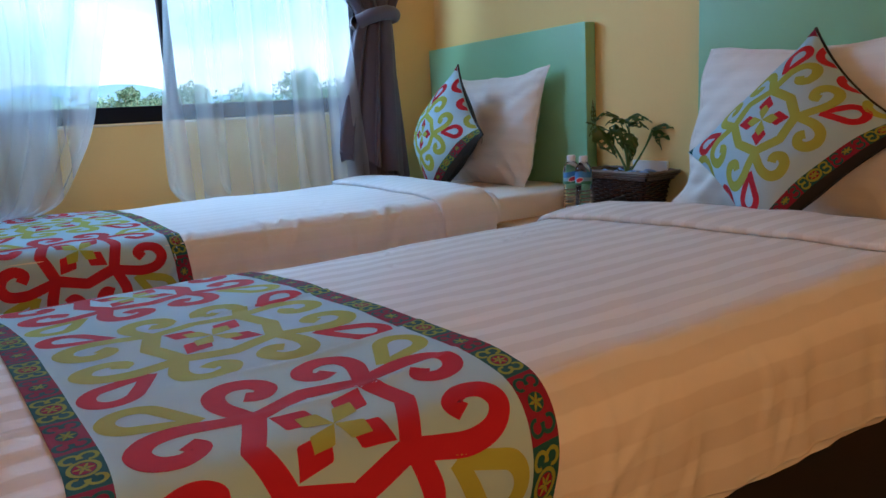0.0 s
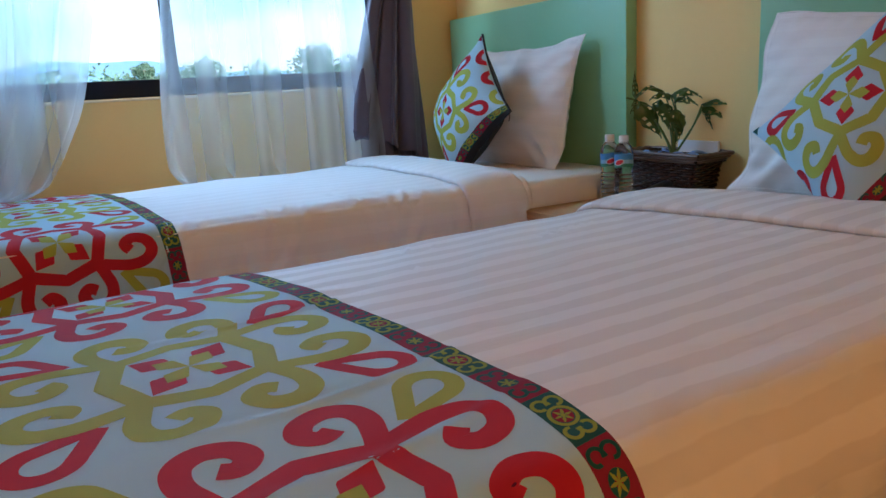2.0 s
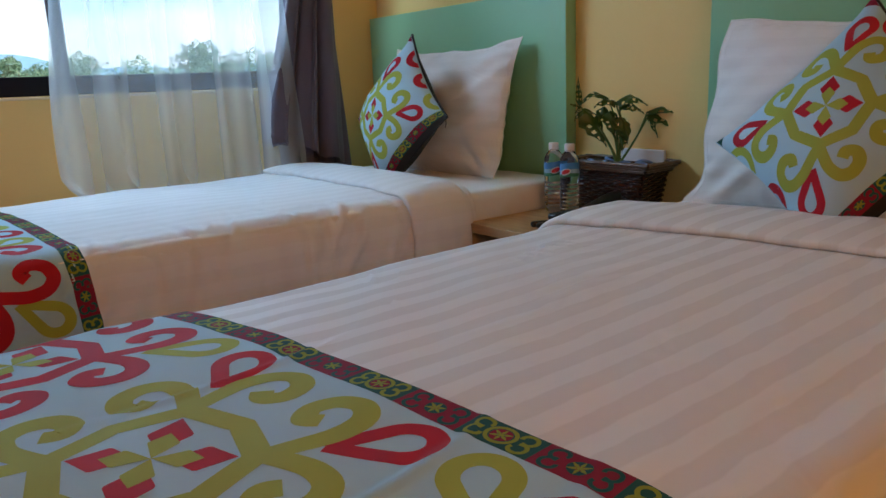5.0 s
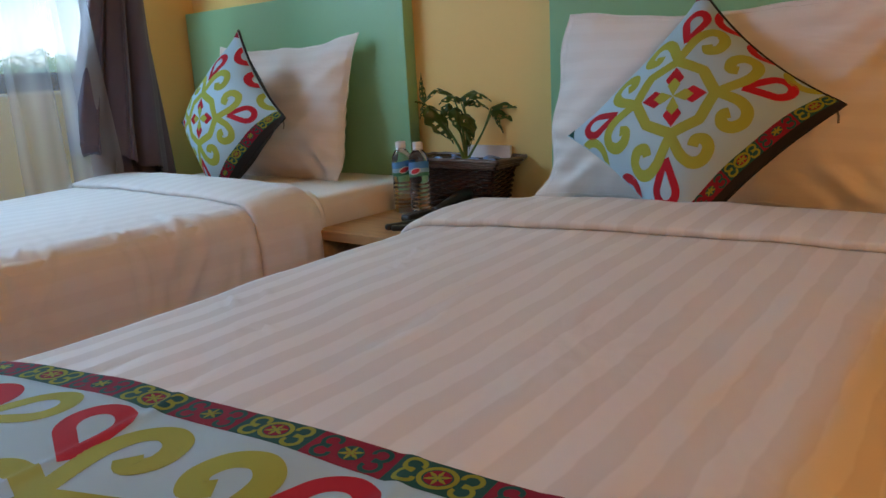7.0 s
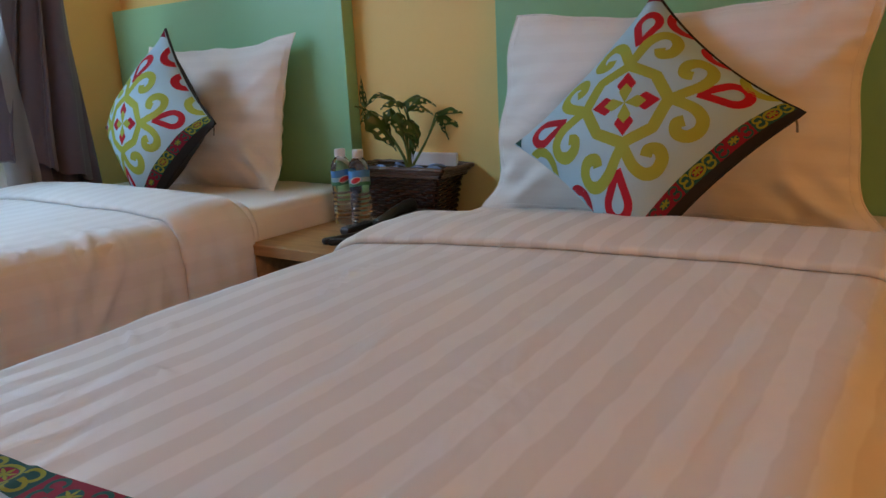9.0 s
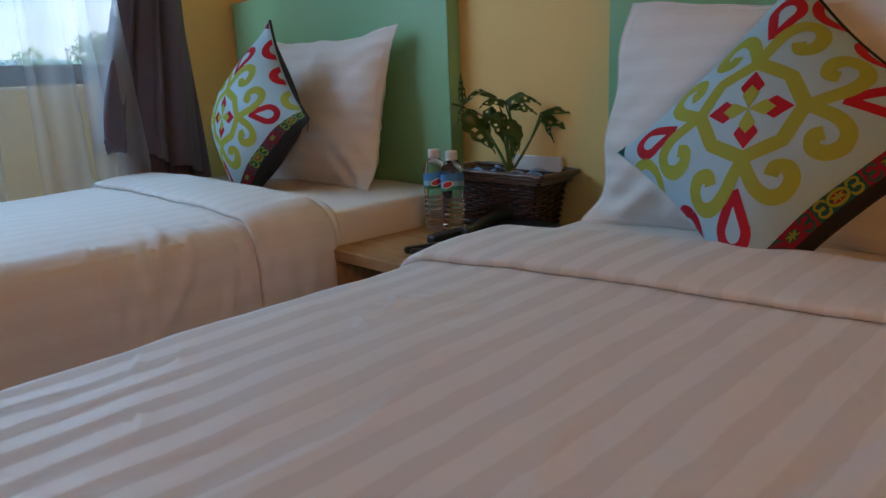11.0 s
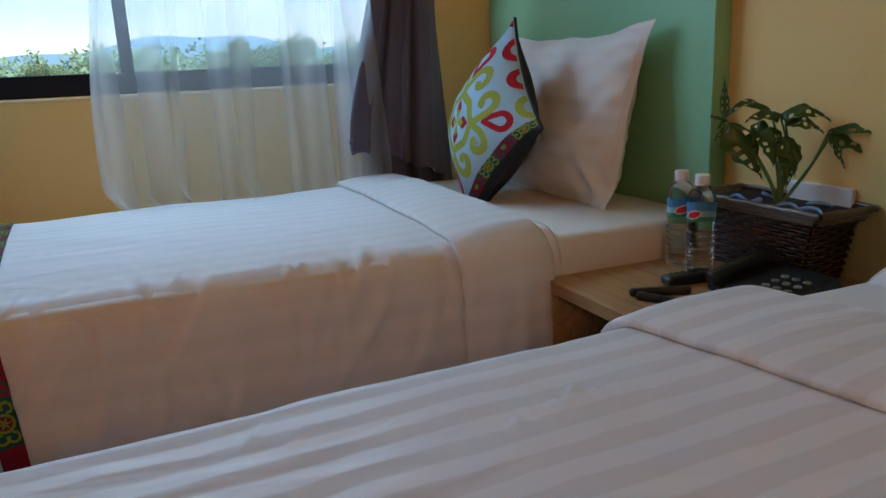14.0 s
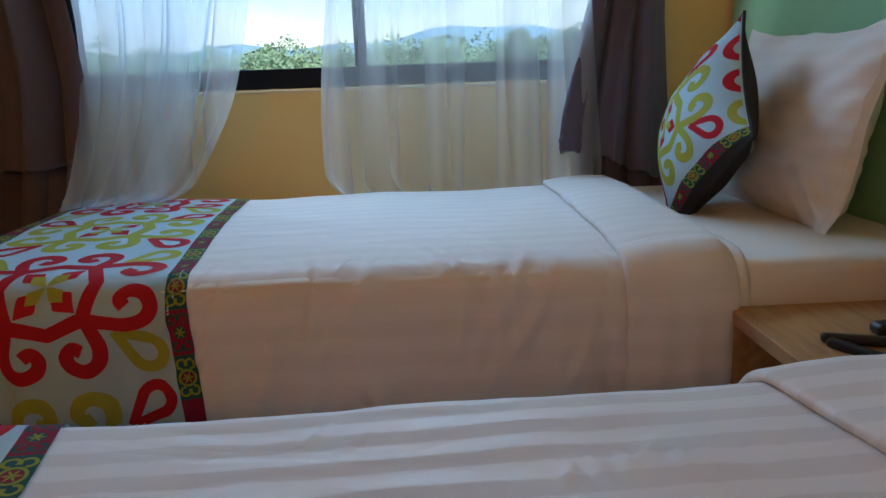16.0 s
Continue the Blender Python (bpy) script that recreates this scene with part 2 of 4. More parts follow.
M_WALL = material("yellow_wall_paint", (0.87, 0.61, 0.23), rough=0.75, vary=0.03, scale=1.5, fine=90, bump=0.10, depth=0.002)
# Ceiling out of view: its colour is picked to dim and warm bounced light.
M_CEILING = material("bounce_cream_ceiling", (0.62, 0.48, 0.28), rough=0.9, vary=0.02)
M_FLOOR = wood("brown_laminate", (0.035, 0.018, 0.010), (0.08, 0.042, 0.022), along="X")
M_MINT = material("mint_green_laminate", (0.27, 0.55, 0.32), rough=0.32, vary=0.03, scale=3, fine=60, bump=0.04, spec=0.5)
M_COTTON = striped_cotton("white_striped_cotton", (0.79, 0.78, 0.78), 0.0615, 0.900, 0.54)
M_COTTON_FAINT = striped_cotton("white_faintly_striped_cotton", (0.79, 0.78, 0.78), 0.0615, 0.965, 0.74)
M_SHEET = material("white_cotton", (0.78, 0.76, 0.73), rough=0.85, vary=0.03, scale=5, fine=500, bump=0.12, depth=0.001, sheen=0.2)
M_DIVAN = material("black_divan_cloth", (0.012, 0.010, 0.009), rough=0.9, vary=0.2, fine=300)
M_PRINT = material("pale_blue_white_satin", (0.40, 0.60, 0.71), rough=0.75, vary=0.03, scale=6, fine=600, bump=0.1, depth=0.001, spec=0.2)
M_RED = material("printed_red", (0.46, 0.016, 0.030), rough=0.75, vary=0.06, fine=600, depth=0.001, spec=0.15)
M_OLIVE = material("printed_olive", (0.36, 0.40, 0.065), rough=0.75, vary=0.06, fine=600, depth=0.001, spec=0.15)
M_TEAL = material("printed_dark_green", (0.016, 0.092, 0.085), rough=0.75, vary=0.08, fine=600, depth=0.001, spec=0.15)
M_LIME = material("printed_leaf_green", (0.27, 0.31, 0.045), rough=0.75, vary=0.08, fine=600, depth=0.001, spec=0.15)
M_CRIMSON = material("printed_crimson", (0.25, 0.018, 0.045), rough=0.75, vary=0.08, fine=600, depth=0.001, spec=0.15)
M_BLACK_CLOTH = material("black_cloth", (0.012, 0.011, 0.012), rough=0.8, vary=0.15, fine=500)
M_DRAPE = material("grey_purple_curtain", (0.115, 0.105, 0.145), rough=0.85, vary=0.12, scale=5, fine=400, bump=0.2, depth=0.001, sheen=0.15)
M_VOILE = voile("white_voile")
M_FRAME = material("black_aluminium", (0.006, 0.008, 0.016), rough=0.6, vary=0.15, fine=200, bump=0.05, spec=0.2)
M_SILL = material("cream_sill_paint", (0.82, 0.66, 0.40), rough=0.6, vary=0.04)
M_GLASS = clear_glass("window_glass")
M_OAK = wood("honey_oak_veneer", (0.36, 0.19, 0.075), (0.50, 0.28, 0.12), along="Y")
M_DARKIN = material("dark_brown_board", (0.06, 0.035, 0.02), rough=0.6, vary=0.1)
M_WICKER = material("dark_brown_lacquered_wicker", (0.036, 0.013, 0.007), rough=0.16, vary=0.25, scale=30, fine=200, bump=0.2, coat=0.3, per_object=0.3)
M_RIM = material("brown_wicker_rim", (0.13, 0.085, 0.06), rough=0.3, vary=0.25, scale=40, fine=200, bump=0.2)
M_SOIL = material("dark_soil", (0.02, 0.014, 0.010), rough=0.95, vary=0.3, scale=40, bump=0.6, depth=0.006)
M_PEBBLE = material("blue_white_pebble", (0.22, 0.38, 0.70), rough=0.25, vary=0.2, scale=40)
M_LEAF = material("plant_leaf_green", (0.038, 0.095, 0.010), rough=0.38, vary=0.3, scale=25, fine=200, bump=0.2, spec=0.5)
M_STEM = material("plant_stem_green", (0.09, 0.18, 0.04), rough=0.5, vary=0.2, scale=30)
M_WATER = clear_glass("bottled_water", (0.98, 0.99, 1.0), 1.32, 0.04)
M_CAP = material("white_plastic_cap", (0.78, 0.78, 0.78), rough=0.35, vary=0.02)
M_LABEL_BLUE = material("blue_label", (0.06, 0.26, 0.56), rough=0.35, vary=0.15, scale=60)
M_LABEL_PALE = material("pale_blue_label", (0.30, 0.50, 0.62), rough=0.35, vary=0.25, scale=90)
M_LABEL_GREEN = material("green_label", (0.03, 0.20, 0.10), rough=0.35, vary=0.15, scale=60)
M_LABEL_RED = material("red_label_mark", (0.60, 0.02, 0.03), rough=0.35, vary=0.05)
M_LABEL_WHITE = material("white_label_mark", (0.75, 0.75, 0.72), rough=0.35, vary=0.05)
M_BLACK = material("black_plastic", (0.010, 0.010, 0.011), rough=0.35, vary=0.1, fine=300, bump=0.05)
M_KEY = material("grey_key_plastic", (0.20, 0.20, 0.16), rough=0.4, vary=0.05)
M_KEY_DARK = material("dark_key_plastic", (0.035, 0.035, 0.038), rough=0.45, vary=0.05)
M_WHITE_PLASTIC = material("white_plastic", (0.72, 0.74, 0.76), rough=0.35, vary=0.02)
M_METAL = material("zip_metal", (0.25, 0.24, 0.22), rough=0.35, metal=1.0)
M_GRASS = material("field_grass", (0.07, 0.12, 0.03), rough=0.95, vary=0.4, scale=0.05, fine=1.0)
# Distance haze is painted in: both leaf greens are paled and blued.
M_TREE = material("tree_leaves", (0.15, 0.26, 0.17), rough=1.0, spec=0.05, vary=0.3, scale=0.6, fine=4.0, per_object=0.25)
M_TREE_HAZED = material("hazed_pale_leaves", (0.18, 0.31, 0.21), rough=1.0, spec=0.05, vary=0.28, scale=0.6, fine=4.0, per_object=0.25)
M_BARK = material("tree_bark", (0.12, 0.09, 0.06), rough=0.9, vary=0.3, scale=3)
# The hills' blue is distance haze put into their colour.
M_HILL = material("haze_tinted_hill", (0.17, 0.36, 0.50), rough=1.0, vary=0.15, scale=0.004, fine=0.03)
# Glow for the bulb of the added lamp.
M_LAMP = glow("added_lamp_glass", (1.0, 0.62, 0.30), 6.0)

# ---- room ----
# WEST and SOUTH walls, both unseen, stand far out to lessen bounced light.
WALL_X, WALL_Y, WEST, SOUTH, TOP = 2.15, 3.75, -3.5, -2.5, 2.6
WIN_L, WIN_R, WIN_B, WIN_T = -0.18, 1.76, 0.955, 2.15


def structure(name, bm, mat_, label, category):
    ob = part(name, bm, mat_, None)
    return tagged(ob, label, category, kind="structure")


structure("floor", box_bm((WEST - 0.15, SOUTH - 0.15, -0.12), (WALL_X + 0.15, WALL_Y + 0.15, 0.0)), M_FLOOR, "dark brown wood laminate bedroom floor", "floor")
structure("ceiling", box_bm((WEST - 0.15, SOUTH - 0.15, TOP), (WALL_X + 0.15, WALL_Y + 0.15, TOP + 0.12)), M_CEILING, "plain unseen bedroom ceiling, cream to dim and warm the bounce", "ceiling")
structure("wall_east", box_bm((WALL_X, SOUTH, 0), (WALL_X + 0.15, WALL_Y + 0.15, TOP)), M_WALL, "yellow painted wall behind the two headboards", "wall")
structure("wall_south", box_bm((WEST, SOUTH - 0.15, 0), (WALL_X + 0.15, SOUTH, TOP)), M_WALL, "plain yellow painted bedroom wall", "wall")
structure("wall_west", box_bm((WEST - 0.15, SOUTH - 0.15, 0), (WEST, WALL_Y + 0.15, TOP)), M_WALL, "plain yellow painted bedroom wall opposite the headboards", "wall")
structure("wall_north", boxes_bm([((WEST, WALL_Y, 0), (WIN_L, WALL_Y + 0.15, TOP)), ((WIN_R, WALL_Y, 0), (WALL_X, WALL_Y + 0.15, TOP)),
                                  ((WIN_L, WALL_Y, 0), (WIN_R, WALL_Y + 0.15, WIN_B)), ((WIN_L, WALL_Y, WIN_T), (WIN_R, WALL_Y + 0.15, TOP))]),
          M_WALL, "yellow painted wall with a wide window opening", "wall")

window = thing("window_1", "wide black aluminium sliding window with clear panes", "window", (0.8, WALL_Y, WIN_B), kind="structure")


def local(ob, parent):
    ob.matrix_parent_inverse = Matrix.Translation(-Vector(parent.location))
    return ob


fy0, fy1 = WALL_Y + 0.035, WALL_Y + 0.095
for lo, hi in (((WIN_L, fy0, WIN_B), (WIN_R, fy1, WIN_B + 0.068)), ((WIN_L, fy0, WIN_T - 0.06), (WIN_R, fy1, WIN_T)),
               ((WIN_L, fy0, WIN_B + 0.068), (WIN_L + 0.05, fy1, WIN_T - 0.06)), ((WIN_R - 0.05, fy0, WIN_B + 0.068), (WIN_R, fy1, WIN_T - 0.06)),
               ((0.803, fy0 + 0.004, WIN_B + 0.068), (0.843, fy1 - 0.004, WIN_T - 0.06))):
    local(part("window_frame", box_bm(lo, hi, 0.004), M_FRAME, window), window)
for lo, hi in (((WIN_L + 0.05, fy0 + 0.026, WIN_B + 0.068), (0.803, fy0 + 0.031, WIN_T - 0.06)), ((0.843, fy0 + 0.026, WIN_B + 0.068), (WIN_R - 0.05, fy0 + 0.031, WIN_T - 0.06))):
    pane = local(part("pane", box_bm(lo, hi), M_GLASS, window), window)
    pane.visible_shadow = False
local(part("window_sill", box_bm((WIN_L, WALL_Y - 0.004, WIN_B - 0.012), (WIN_R, fy0, WIN_B - 0.002), 0.003), M_SILL, window, "cream painted window ledge"), window)

# Made-up floor lamp, out of view, standing where the added warm light is.
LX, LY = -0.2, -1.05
lamp = thing("added_floor_lamp", "unseen slim black floor lamp added as the warm light's source", "floor lamp", (LX, LY, 0))
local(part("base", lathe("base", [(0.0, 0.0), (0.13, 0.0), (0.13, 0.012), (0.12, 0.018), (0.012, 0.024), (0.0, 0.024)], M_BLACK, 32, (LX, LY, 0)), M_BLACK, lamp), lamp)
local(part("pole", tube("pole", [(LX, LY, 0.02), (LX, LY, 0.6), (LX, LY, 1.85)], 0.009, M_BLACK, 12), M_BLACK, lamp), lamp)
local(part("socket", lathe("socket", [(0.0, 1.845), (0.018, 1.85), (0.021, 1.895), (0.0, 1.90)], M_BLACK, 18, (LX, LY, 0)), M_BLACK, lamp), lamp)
local(part("bulb", lathe("bulb", [(0.013, 1.898), (0.017, 1.912), (0.029, 1.935), (0.030, 1.955), (0.020, 1.975), (0.0, 1.982)], M_LAMP, 20, (LX, LY, 0)), M_LAMP, lamp, "glowing warm bulb of the added lamp"), lamp)

# ---- cloth laid over the beds ----
rs = np.random.RandomState(4)
WAVES = [(rs.uniform(4, 11), rs.uniform(0, 6.28), rs.uniform(0, 6.28)) for _ in range(7)]
FINE = [(rs.uniform(18, 45), rs.normal(1.57, 0.5), rs.uniform(0, 6.28)) for _ in range(8)]


class Bed:
    """r: roundness of the north edge; r_south: of the south edge."""

    def __init__(self, x0, y0, y1, h, hem, r=0.075, crown=0.014, seed=0.0, rough=1.0, r_south=None, puff=0.028, rise=0.0):
        self.x0, self.y0, self.y1, self.h, self.hem, self.r, self.crown, self.seed, self.rough = x0, y0, y1, h, hem, r, crown, seed, rough
        self.r_south, self.puff, self.rise, self.creases = r_south or r, puff, rise, []

    def radius(self, b):
        t = np.clip((np.asarray(b, float) - self.y0) / (self.y1 - self.y0), 0, 1)
        t = t * t * (3 - 2 * t)
        return self.r_south + (self.r - self.r_south) * t

    def reach(self, b):
        r = self.radius(b)
        return r * math.pi / 2 + (self.h - self.hem - r)

    def over(self, a, b):
        ia = np.maximum(0, self.x0 + self.radius(b) - a)
        jb = np.maximum(0, b - (self.y1 - self.r)) - np.maximum(0, self.y0 + self.r_south - b)
        return ia, jb

    def drape(self, a, b, off=0.0):
        """Where a point of flat cloth comes to lie: on the top, or hanging over the sides and the foot."""
        a, b = np.asarray(a, float), np.asarray(b, float)
        ia, jb = self.over(a, b)
        r = self.radius(b)
        far = np.hypot(ia, jb)
        run = np.minimum(far, self.reach(b))
        safe = np.maximum(far, 1e-9)
        da, db = -ia / safe, jb / safe
        ang = np.minimum(run / r, math.pi / 2)
        hang = np.maximum(0, run - r * math.pi / 2)
        out, drop = r * np.sin(ang) + 0.06 * hang, r * (1 - np.cos(ang)) + hang
        mid, half = (self.y0 + self.y1) / 2, (self.y1 - self.y0) / 2
        crown = self.rise * np.clip((a - 0.6) / 0.85, 0, 1.1) + self.crown * (1 - np.clip((b - mid) / half, -1, 1) ** 2)
        w = np.zeros_like(a)
        for k, th, ph in WAVES:
            w += 0.0011 * np.sin(k * (a * np.cos(th) + b * np.sin(th)) + ph + self.seed)
        for k, th, ph in FINE:
            w += 0.00042 * np.sin(k * (a * np.cos(th) + b * np.sin(th)) + ph + 2 * self.seed + 1.3 * np.sin(5 * a + 3 * b))
        for ca, cb, turn, length, width, amp in self.creases:
            c, si = math.cos(radians(turn)), math.sin(radians(turn))
            p, q = (a - ca) * c + (b - cb) * si, (b - cb) * c - (a - ca) * si
            q = q - 0.12 * p * p / length
            w += amp * np.exp(-(q / width) ** 2 - (p / length) ** 2) - 0.5 * amp * np.exp(-((q - 1.7 * width) / width) ** 2 - (p / length) ** 2)
        edge = np.clip(run / (r * 1.6), 0, 1)
        along = a * np.abs(db) + b * np.abs(da)
        gather = (np.sin(26 * along + 2.2 * np.sin(3.1 * along + self.seed)) + 0.6 * np.sin(47 * along + 1.7 * self.seed) + 0.5 * np.sin(83 * along + 3 * np.sin(4 * along)))
        w = (w + edge * (0.0022 + 0.020 * hang) * gather) * self.rough + off
        nx, ny, nz = da * np.sin(ang), db * np.sin(ang), np.cos(ang)
        x = np.maximum(a, self.x0 + r) + da * out + nx * w
        y = np.clip(b, self.y0 + self.r_south, self.y1 - self.r) + db * out + ny * w
        return np.stack([x, y, self.h + crown - drop + nz * w], -1)

    def sheet(self, name, a0, a1, mat_, off=0.0, lift=None, step=0.012):
        e = self.h - self.hem + 0.03
        na, nb = int((a1 - a0) / step) + 2, int((self.y1 - self.y0 + 2 * e) / step)
        s, b = np.meshgrid(np.linspace(0, 1, na), np.linspace(self.y0 - e, self.y1 + e, nb), indexing="ij")
        if lift:
            ds, up = lift(s, a1 - a0, self.puff)
            a = a0 + ds + self.skew(b)
            pts = self.drape(a, b, off + up)
        else:
            a = a0 + (a1 - a0) * s
            pts = self.drape(a, b, off)
        ia, jb = self.over(a, b)
        return grid_mesh(name, pts, mat_, np.stack([a, b], -1), np.hypot(ia, jb) < self.reach(b))

    def skew(self, b):
        return 0.0 * b


class SkewBed(Bed):
    def skew(self, b):
        return (2.0 - np.clip(b, self.y0, self.y1)) * 0.12


def turned_edge(p, width, puff):
    """Shift along the bed and height of the turned-back edge at a share p of its width: a rounded lip, then a soft swell."""
    lip, rho = 0.14, 0.008
    phi = np.clip(p / lip, 0, 1) * math.pi - math.pi / 2
    s = np.clip((p - lip) / (1 - lip), 0, 1) * width
    t = np.clip(s / 0.13, 0, 1)
    down = np.sqrt(np.clip(1 - (1 - np.clip((width - s) / 0.05, 0, 1)) ** 2, 0, 1))
    off = np.where(p < lip, rho * (1 + np.sin(phi)), 2 * rho + (puff - 2 * rho) * t * (2 - t))
    return np.where(p < lip, -rho * np.cos(phi), s), off * down - 0.016 * (1 - down)


NEAR = SkewBed(0.0, 0.993, 2.018, 0.597, 0.378, r=0.06, crown=0.016, seed=0.0, r_south=0.10, puff=0.021, rise=0.022)
FAR = Bed(-0.10, 2.515, 3.545, 0.624, 0.335, seed=2.1)


rc = np.random.RandomState(12)
# short puckers where the cover was smoothed, and longer soft ridges along the edges
for ca, cb in ((0.875, 1.888), (0.89, 1.915), (1.23, 1.815), (1.28, 1.812), (1.255, 1.80), (1.14, 1.78), (1.17, 1.79), (0.93, 1.88), (0.82, 1.745), (1.20, 1.80)):
    NEAR.creases.append((ca, cb, rc.uniform(50, 110), 0.022, 0.0055, rc.uniform(0.0038, 0.0056)))
for k in range(12):
    NEAR.creases.append((rc.uniform(0.75, 1.4), rc.uniform(1.15, 1.95), rc.normal(-12, 14), rc.uniform(0.05, 0.16), rc.uniform(0.010, 0.016), rc.uniform(0.0005, 0.0011)))
for k in range(9):
    NEAR.creases.append((rc.uniform(0.7, 1.7), rc.uniform(0.80, 0.98), rc.normal(75, 22), rc.uniform(0.04, 0.10), rc.uniform(0.007, 0.012), rc.uniform(0.003, 0.006)))
for cb, amp in ((1.62, 0.0040), (1.30, 0.0045), (1.16, 0.003)):
    NEAR.creases.append((0.50, cb, 8, 0.16, 0.009, amp))
for k in range(10):
    FAR.creases.append((rc.uniform(0.55, 1.38), rc.uniform(2.57, 2.66), rc.normal(60, 25), rc.uniform(0.03, 0.06), rc.uniform(0.009, 0.012), rc.uniform(0.0015, 0.003)))
for k in range(26):
    FAR.creases.append((rc.uniform(0.4, 1.65), rc.uniform(2.20, 2.56), rc.normal(72, 20), rc.uniform(0.05, 0.15), rc.uniform(0.010, 0.016), rc.uniform(0.004, 0.007)))
for k in range(8):
    FAR.creases.append((rc.uniform(0.6, 1.4), rc.uniform(2.75, 3.4), rc.normal(5, 30), rc.uniform(0.04, 0.12), rc.uniform(0.008, 0.014), rc.uniform(0.0015, 0.003)))
for ca, cb in ((0.849, 2.585), (0.86, 2.60), (1.056, 2.56), (1.08, 2.57)):
    FAR.creases.append((ca, cb, 70, 0.022, 0.0065, 0.0055))
for cb in (2.50, 2.42, 2.57):
    FAR.creases.append((1.385, cb, 100, 0.05, 0.008, 0.005))
    FAR.creases.append((0.575, cb, 70, 0.05, 0.008, 0.004))


def make_bed(cloth, label):
    bed = thing("bed", label, "bed", (1.0, (cloth.y0 + cloth.y1) / 2, 0), group="twin beds")
    y0, y1 = cloth.y0 + 0.015, cloth.y1 - 0.015
    local(part("base", box_bm((cloth.x0 + 0.05, y0 + 0.02, 0.08), (2.095, y1 - 0.02, 0.36), 0.012), M_DIVAN, bed, "black cloth divan base"), bed)
    for x in (cloth.x0 + 0.12, 2.02):
        for y in (y0 + 0.1, y1 - 0.1):
            local(part("leg", lathe("leg", [(0.0, 0), (0.022, 0), (0.028, 0.078), (0.0, 0.079)], M_BLACK, 14, (x, y, 0)), M_BLACK, bed), bed)
    m = Bed(cloth.x0 + 0.03, y0, y1, cloth.h - 0.012, 0.36, r=0.035, crown=0.004, seed=cloth.seed + 1, rough=0.5, rise=cloth.rise, r_south=0.022 if cloth is FAR else 0.07)
    local(part("mattress", m.sheet("mattress", cloth.x0 - 0.2, 2.092, M_SHEET, step=0.02), M_SHEET, bed, "mattress in a white fitted sheet"), bed)
    return bed


make_bed(NEAR, "single divan bed with white striped bedding beside the bedside table")
make_bed(FAR, "single divan bed with white striped bedding under the window")


def make_duvet(cloth, seam, width, label, cotton):
    duvet = thing("duvet", label, "duvet", (1.0, (cloth.y0 + cloth.y1) / 2, cloth.h), group="duvets")
    body = local(part("cover", cloth.sheet("cover", cloth.x0 - 0.26, seam + 0.24, cotton, step=0.0075), cotton, duvet), duvet)
    thick = body.modifiers.new("cloth", "SOLIDIFY")
    thick.thickness, thick.offset = 0.008, 1.0
    fold = local(part("turned_back_fold", cloth.sheet("turned_back_fold", seam, seam + width, cotton, lift=turned_edge, step=0.008), cotton, duvet, "turned back striped edge"), duvet)
    return duvet


make_duvet(NEAR, 1.419, 0.27, "white satin-striped duvet turned back over the bed", M_COTTON)
make_duvet(FAR, 1.41, 0.225, "white satin-striped duvet turned back below the window", M_COTTON_FAINT)

# ---- printed patterns ----
class Print:
    """Flat strokes on cloth. lay(u, v, lift) gives the place of a point of the cloth."""

    def __init__(self, lay, owner, base):
        self.lay, self.owner, self.base = lay, owner, base

    def put(self, name, strokes, mat_, lift=0.0012, inside=None, parent=None, hem=None, fine=False):
        made = None
        for line, width in strokes:
            verts, faces = [], []
            line = np.array(line, float)
            width = np.broadcast_to(width, len(line))
            d = np.gradient(line, axis=0)
            d /= np.linalg.norm(d, axis=1)[:, None] + 1e-9
            side = np.stack([-d[:, 1], d[:, 0]], 1)
            across = 0.5 * np.sin(np.linspace(-np.pi / 2, np.pi / 2, 23)) if fine else np.linspace(-0.5, 0.5, 5)
            flat = line[:, None] + side[:, None] * (width[:, None] * across)[:, :, None]
            ok = inside(flat[..., 0], flat[..., 1]) if inside else np.ones(flat.shape[:2], bool)
            if hem:
                ok = (np.abs(flat[..., 0]) < hem) & (np.abs(flat[..., 1]) < hem)
                flat = np.clip(flat, -hem, hem)
            verts = self.lay(flat[..., 0], flat[..., 1], lift).reshape(-1, 3)
            for i in range(len(line) - 1):
                for j in range(len(across) - 1):
                    cell = ok[i:i + 2, j:j + 2]
                    if cell.any() if hem else cell.all():
                        w = len(across)
                        q = i * w + j
                        faces.append((q, q + w, q + w + 1, q + 1))
            if faces:
                made = part(name, mesh_of(name, verts, faces, mat_), mat_, parent or self.owner)
                made.matrix_parent_inverse = Matrix.Translation(-self.base)
        return made


def turn2(line, deg, at=(0, 0), mirror=False):
    line = np.array(line, float)
    if mirror:
        line = line * (1, -1)
    c, s = math.cos(radians(deg)), math.sin(radians(deg))
    return line @ np.array([[c, s], [-s, c]]) + at


def dense(points, step=0.006):
    points = np.array(points, float)
    out = []
    for p, q in zip(points[:-1], points[1:]):
        n = max(1, int(np.linalg.norm(q - p) / step))
        out += [p + (q - p) * k / n for k in range(n)]
    return np.array(out + [points[-1]])


def horn(k=1.0, reach=1.0):
    """One of the scrolls that leave the ring beside a teardrop and curl in over the side."""
    line = smooth_line([(0.062, 0.069), (0.104, 0.083), (0.142, 0.092), (0.176, 0.086), (0.192, 0.063), (0.182, 0.036), (0.156, 0.026), (0.137, 0.040), (0.146, 0.057)], 7)
    line[:, 0] = 0.07 + (line[:, 0] - 0.07) * reach
    n = len(line)
    return line * k, (0.023 + 0.006 * np.sin(np.linspace(0.3, 2.6, n))) * k


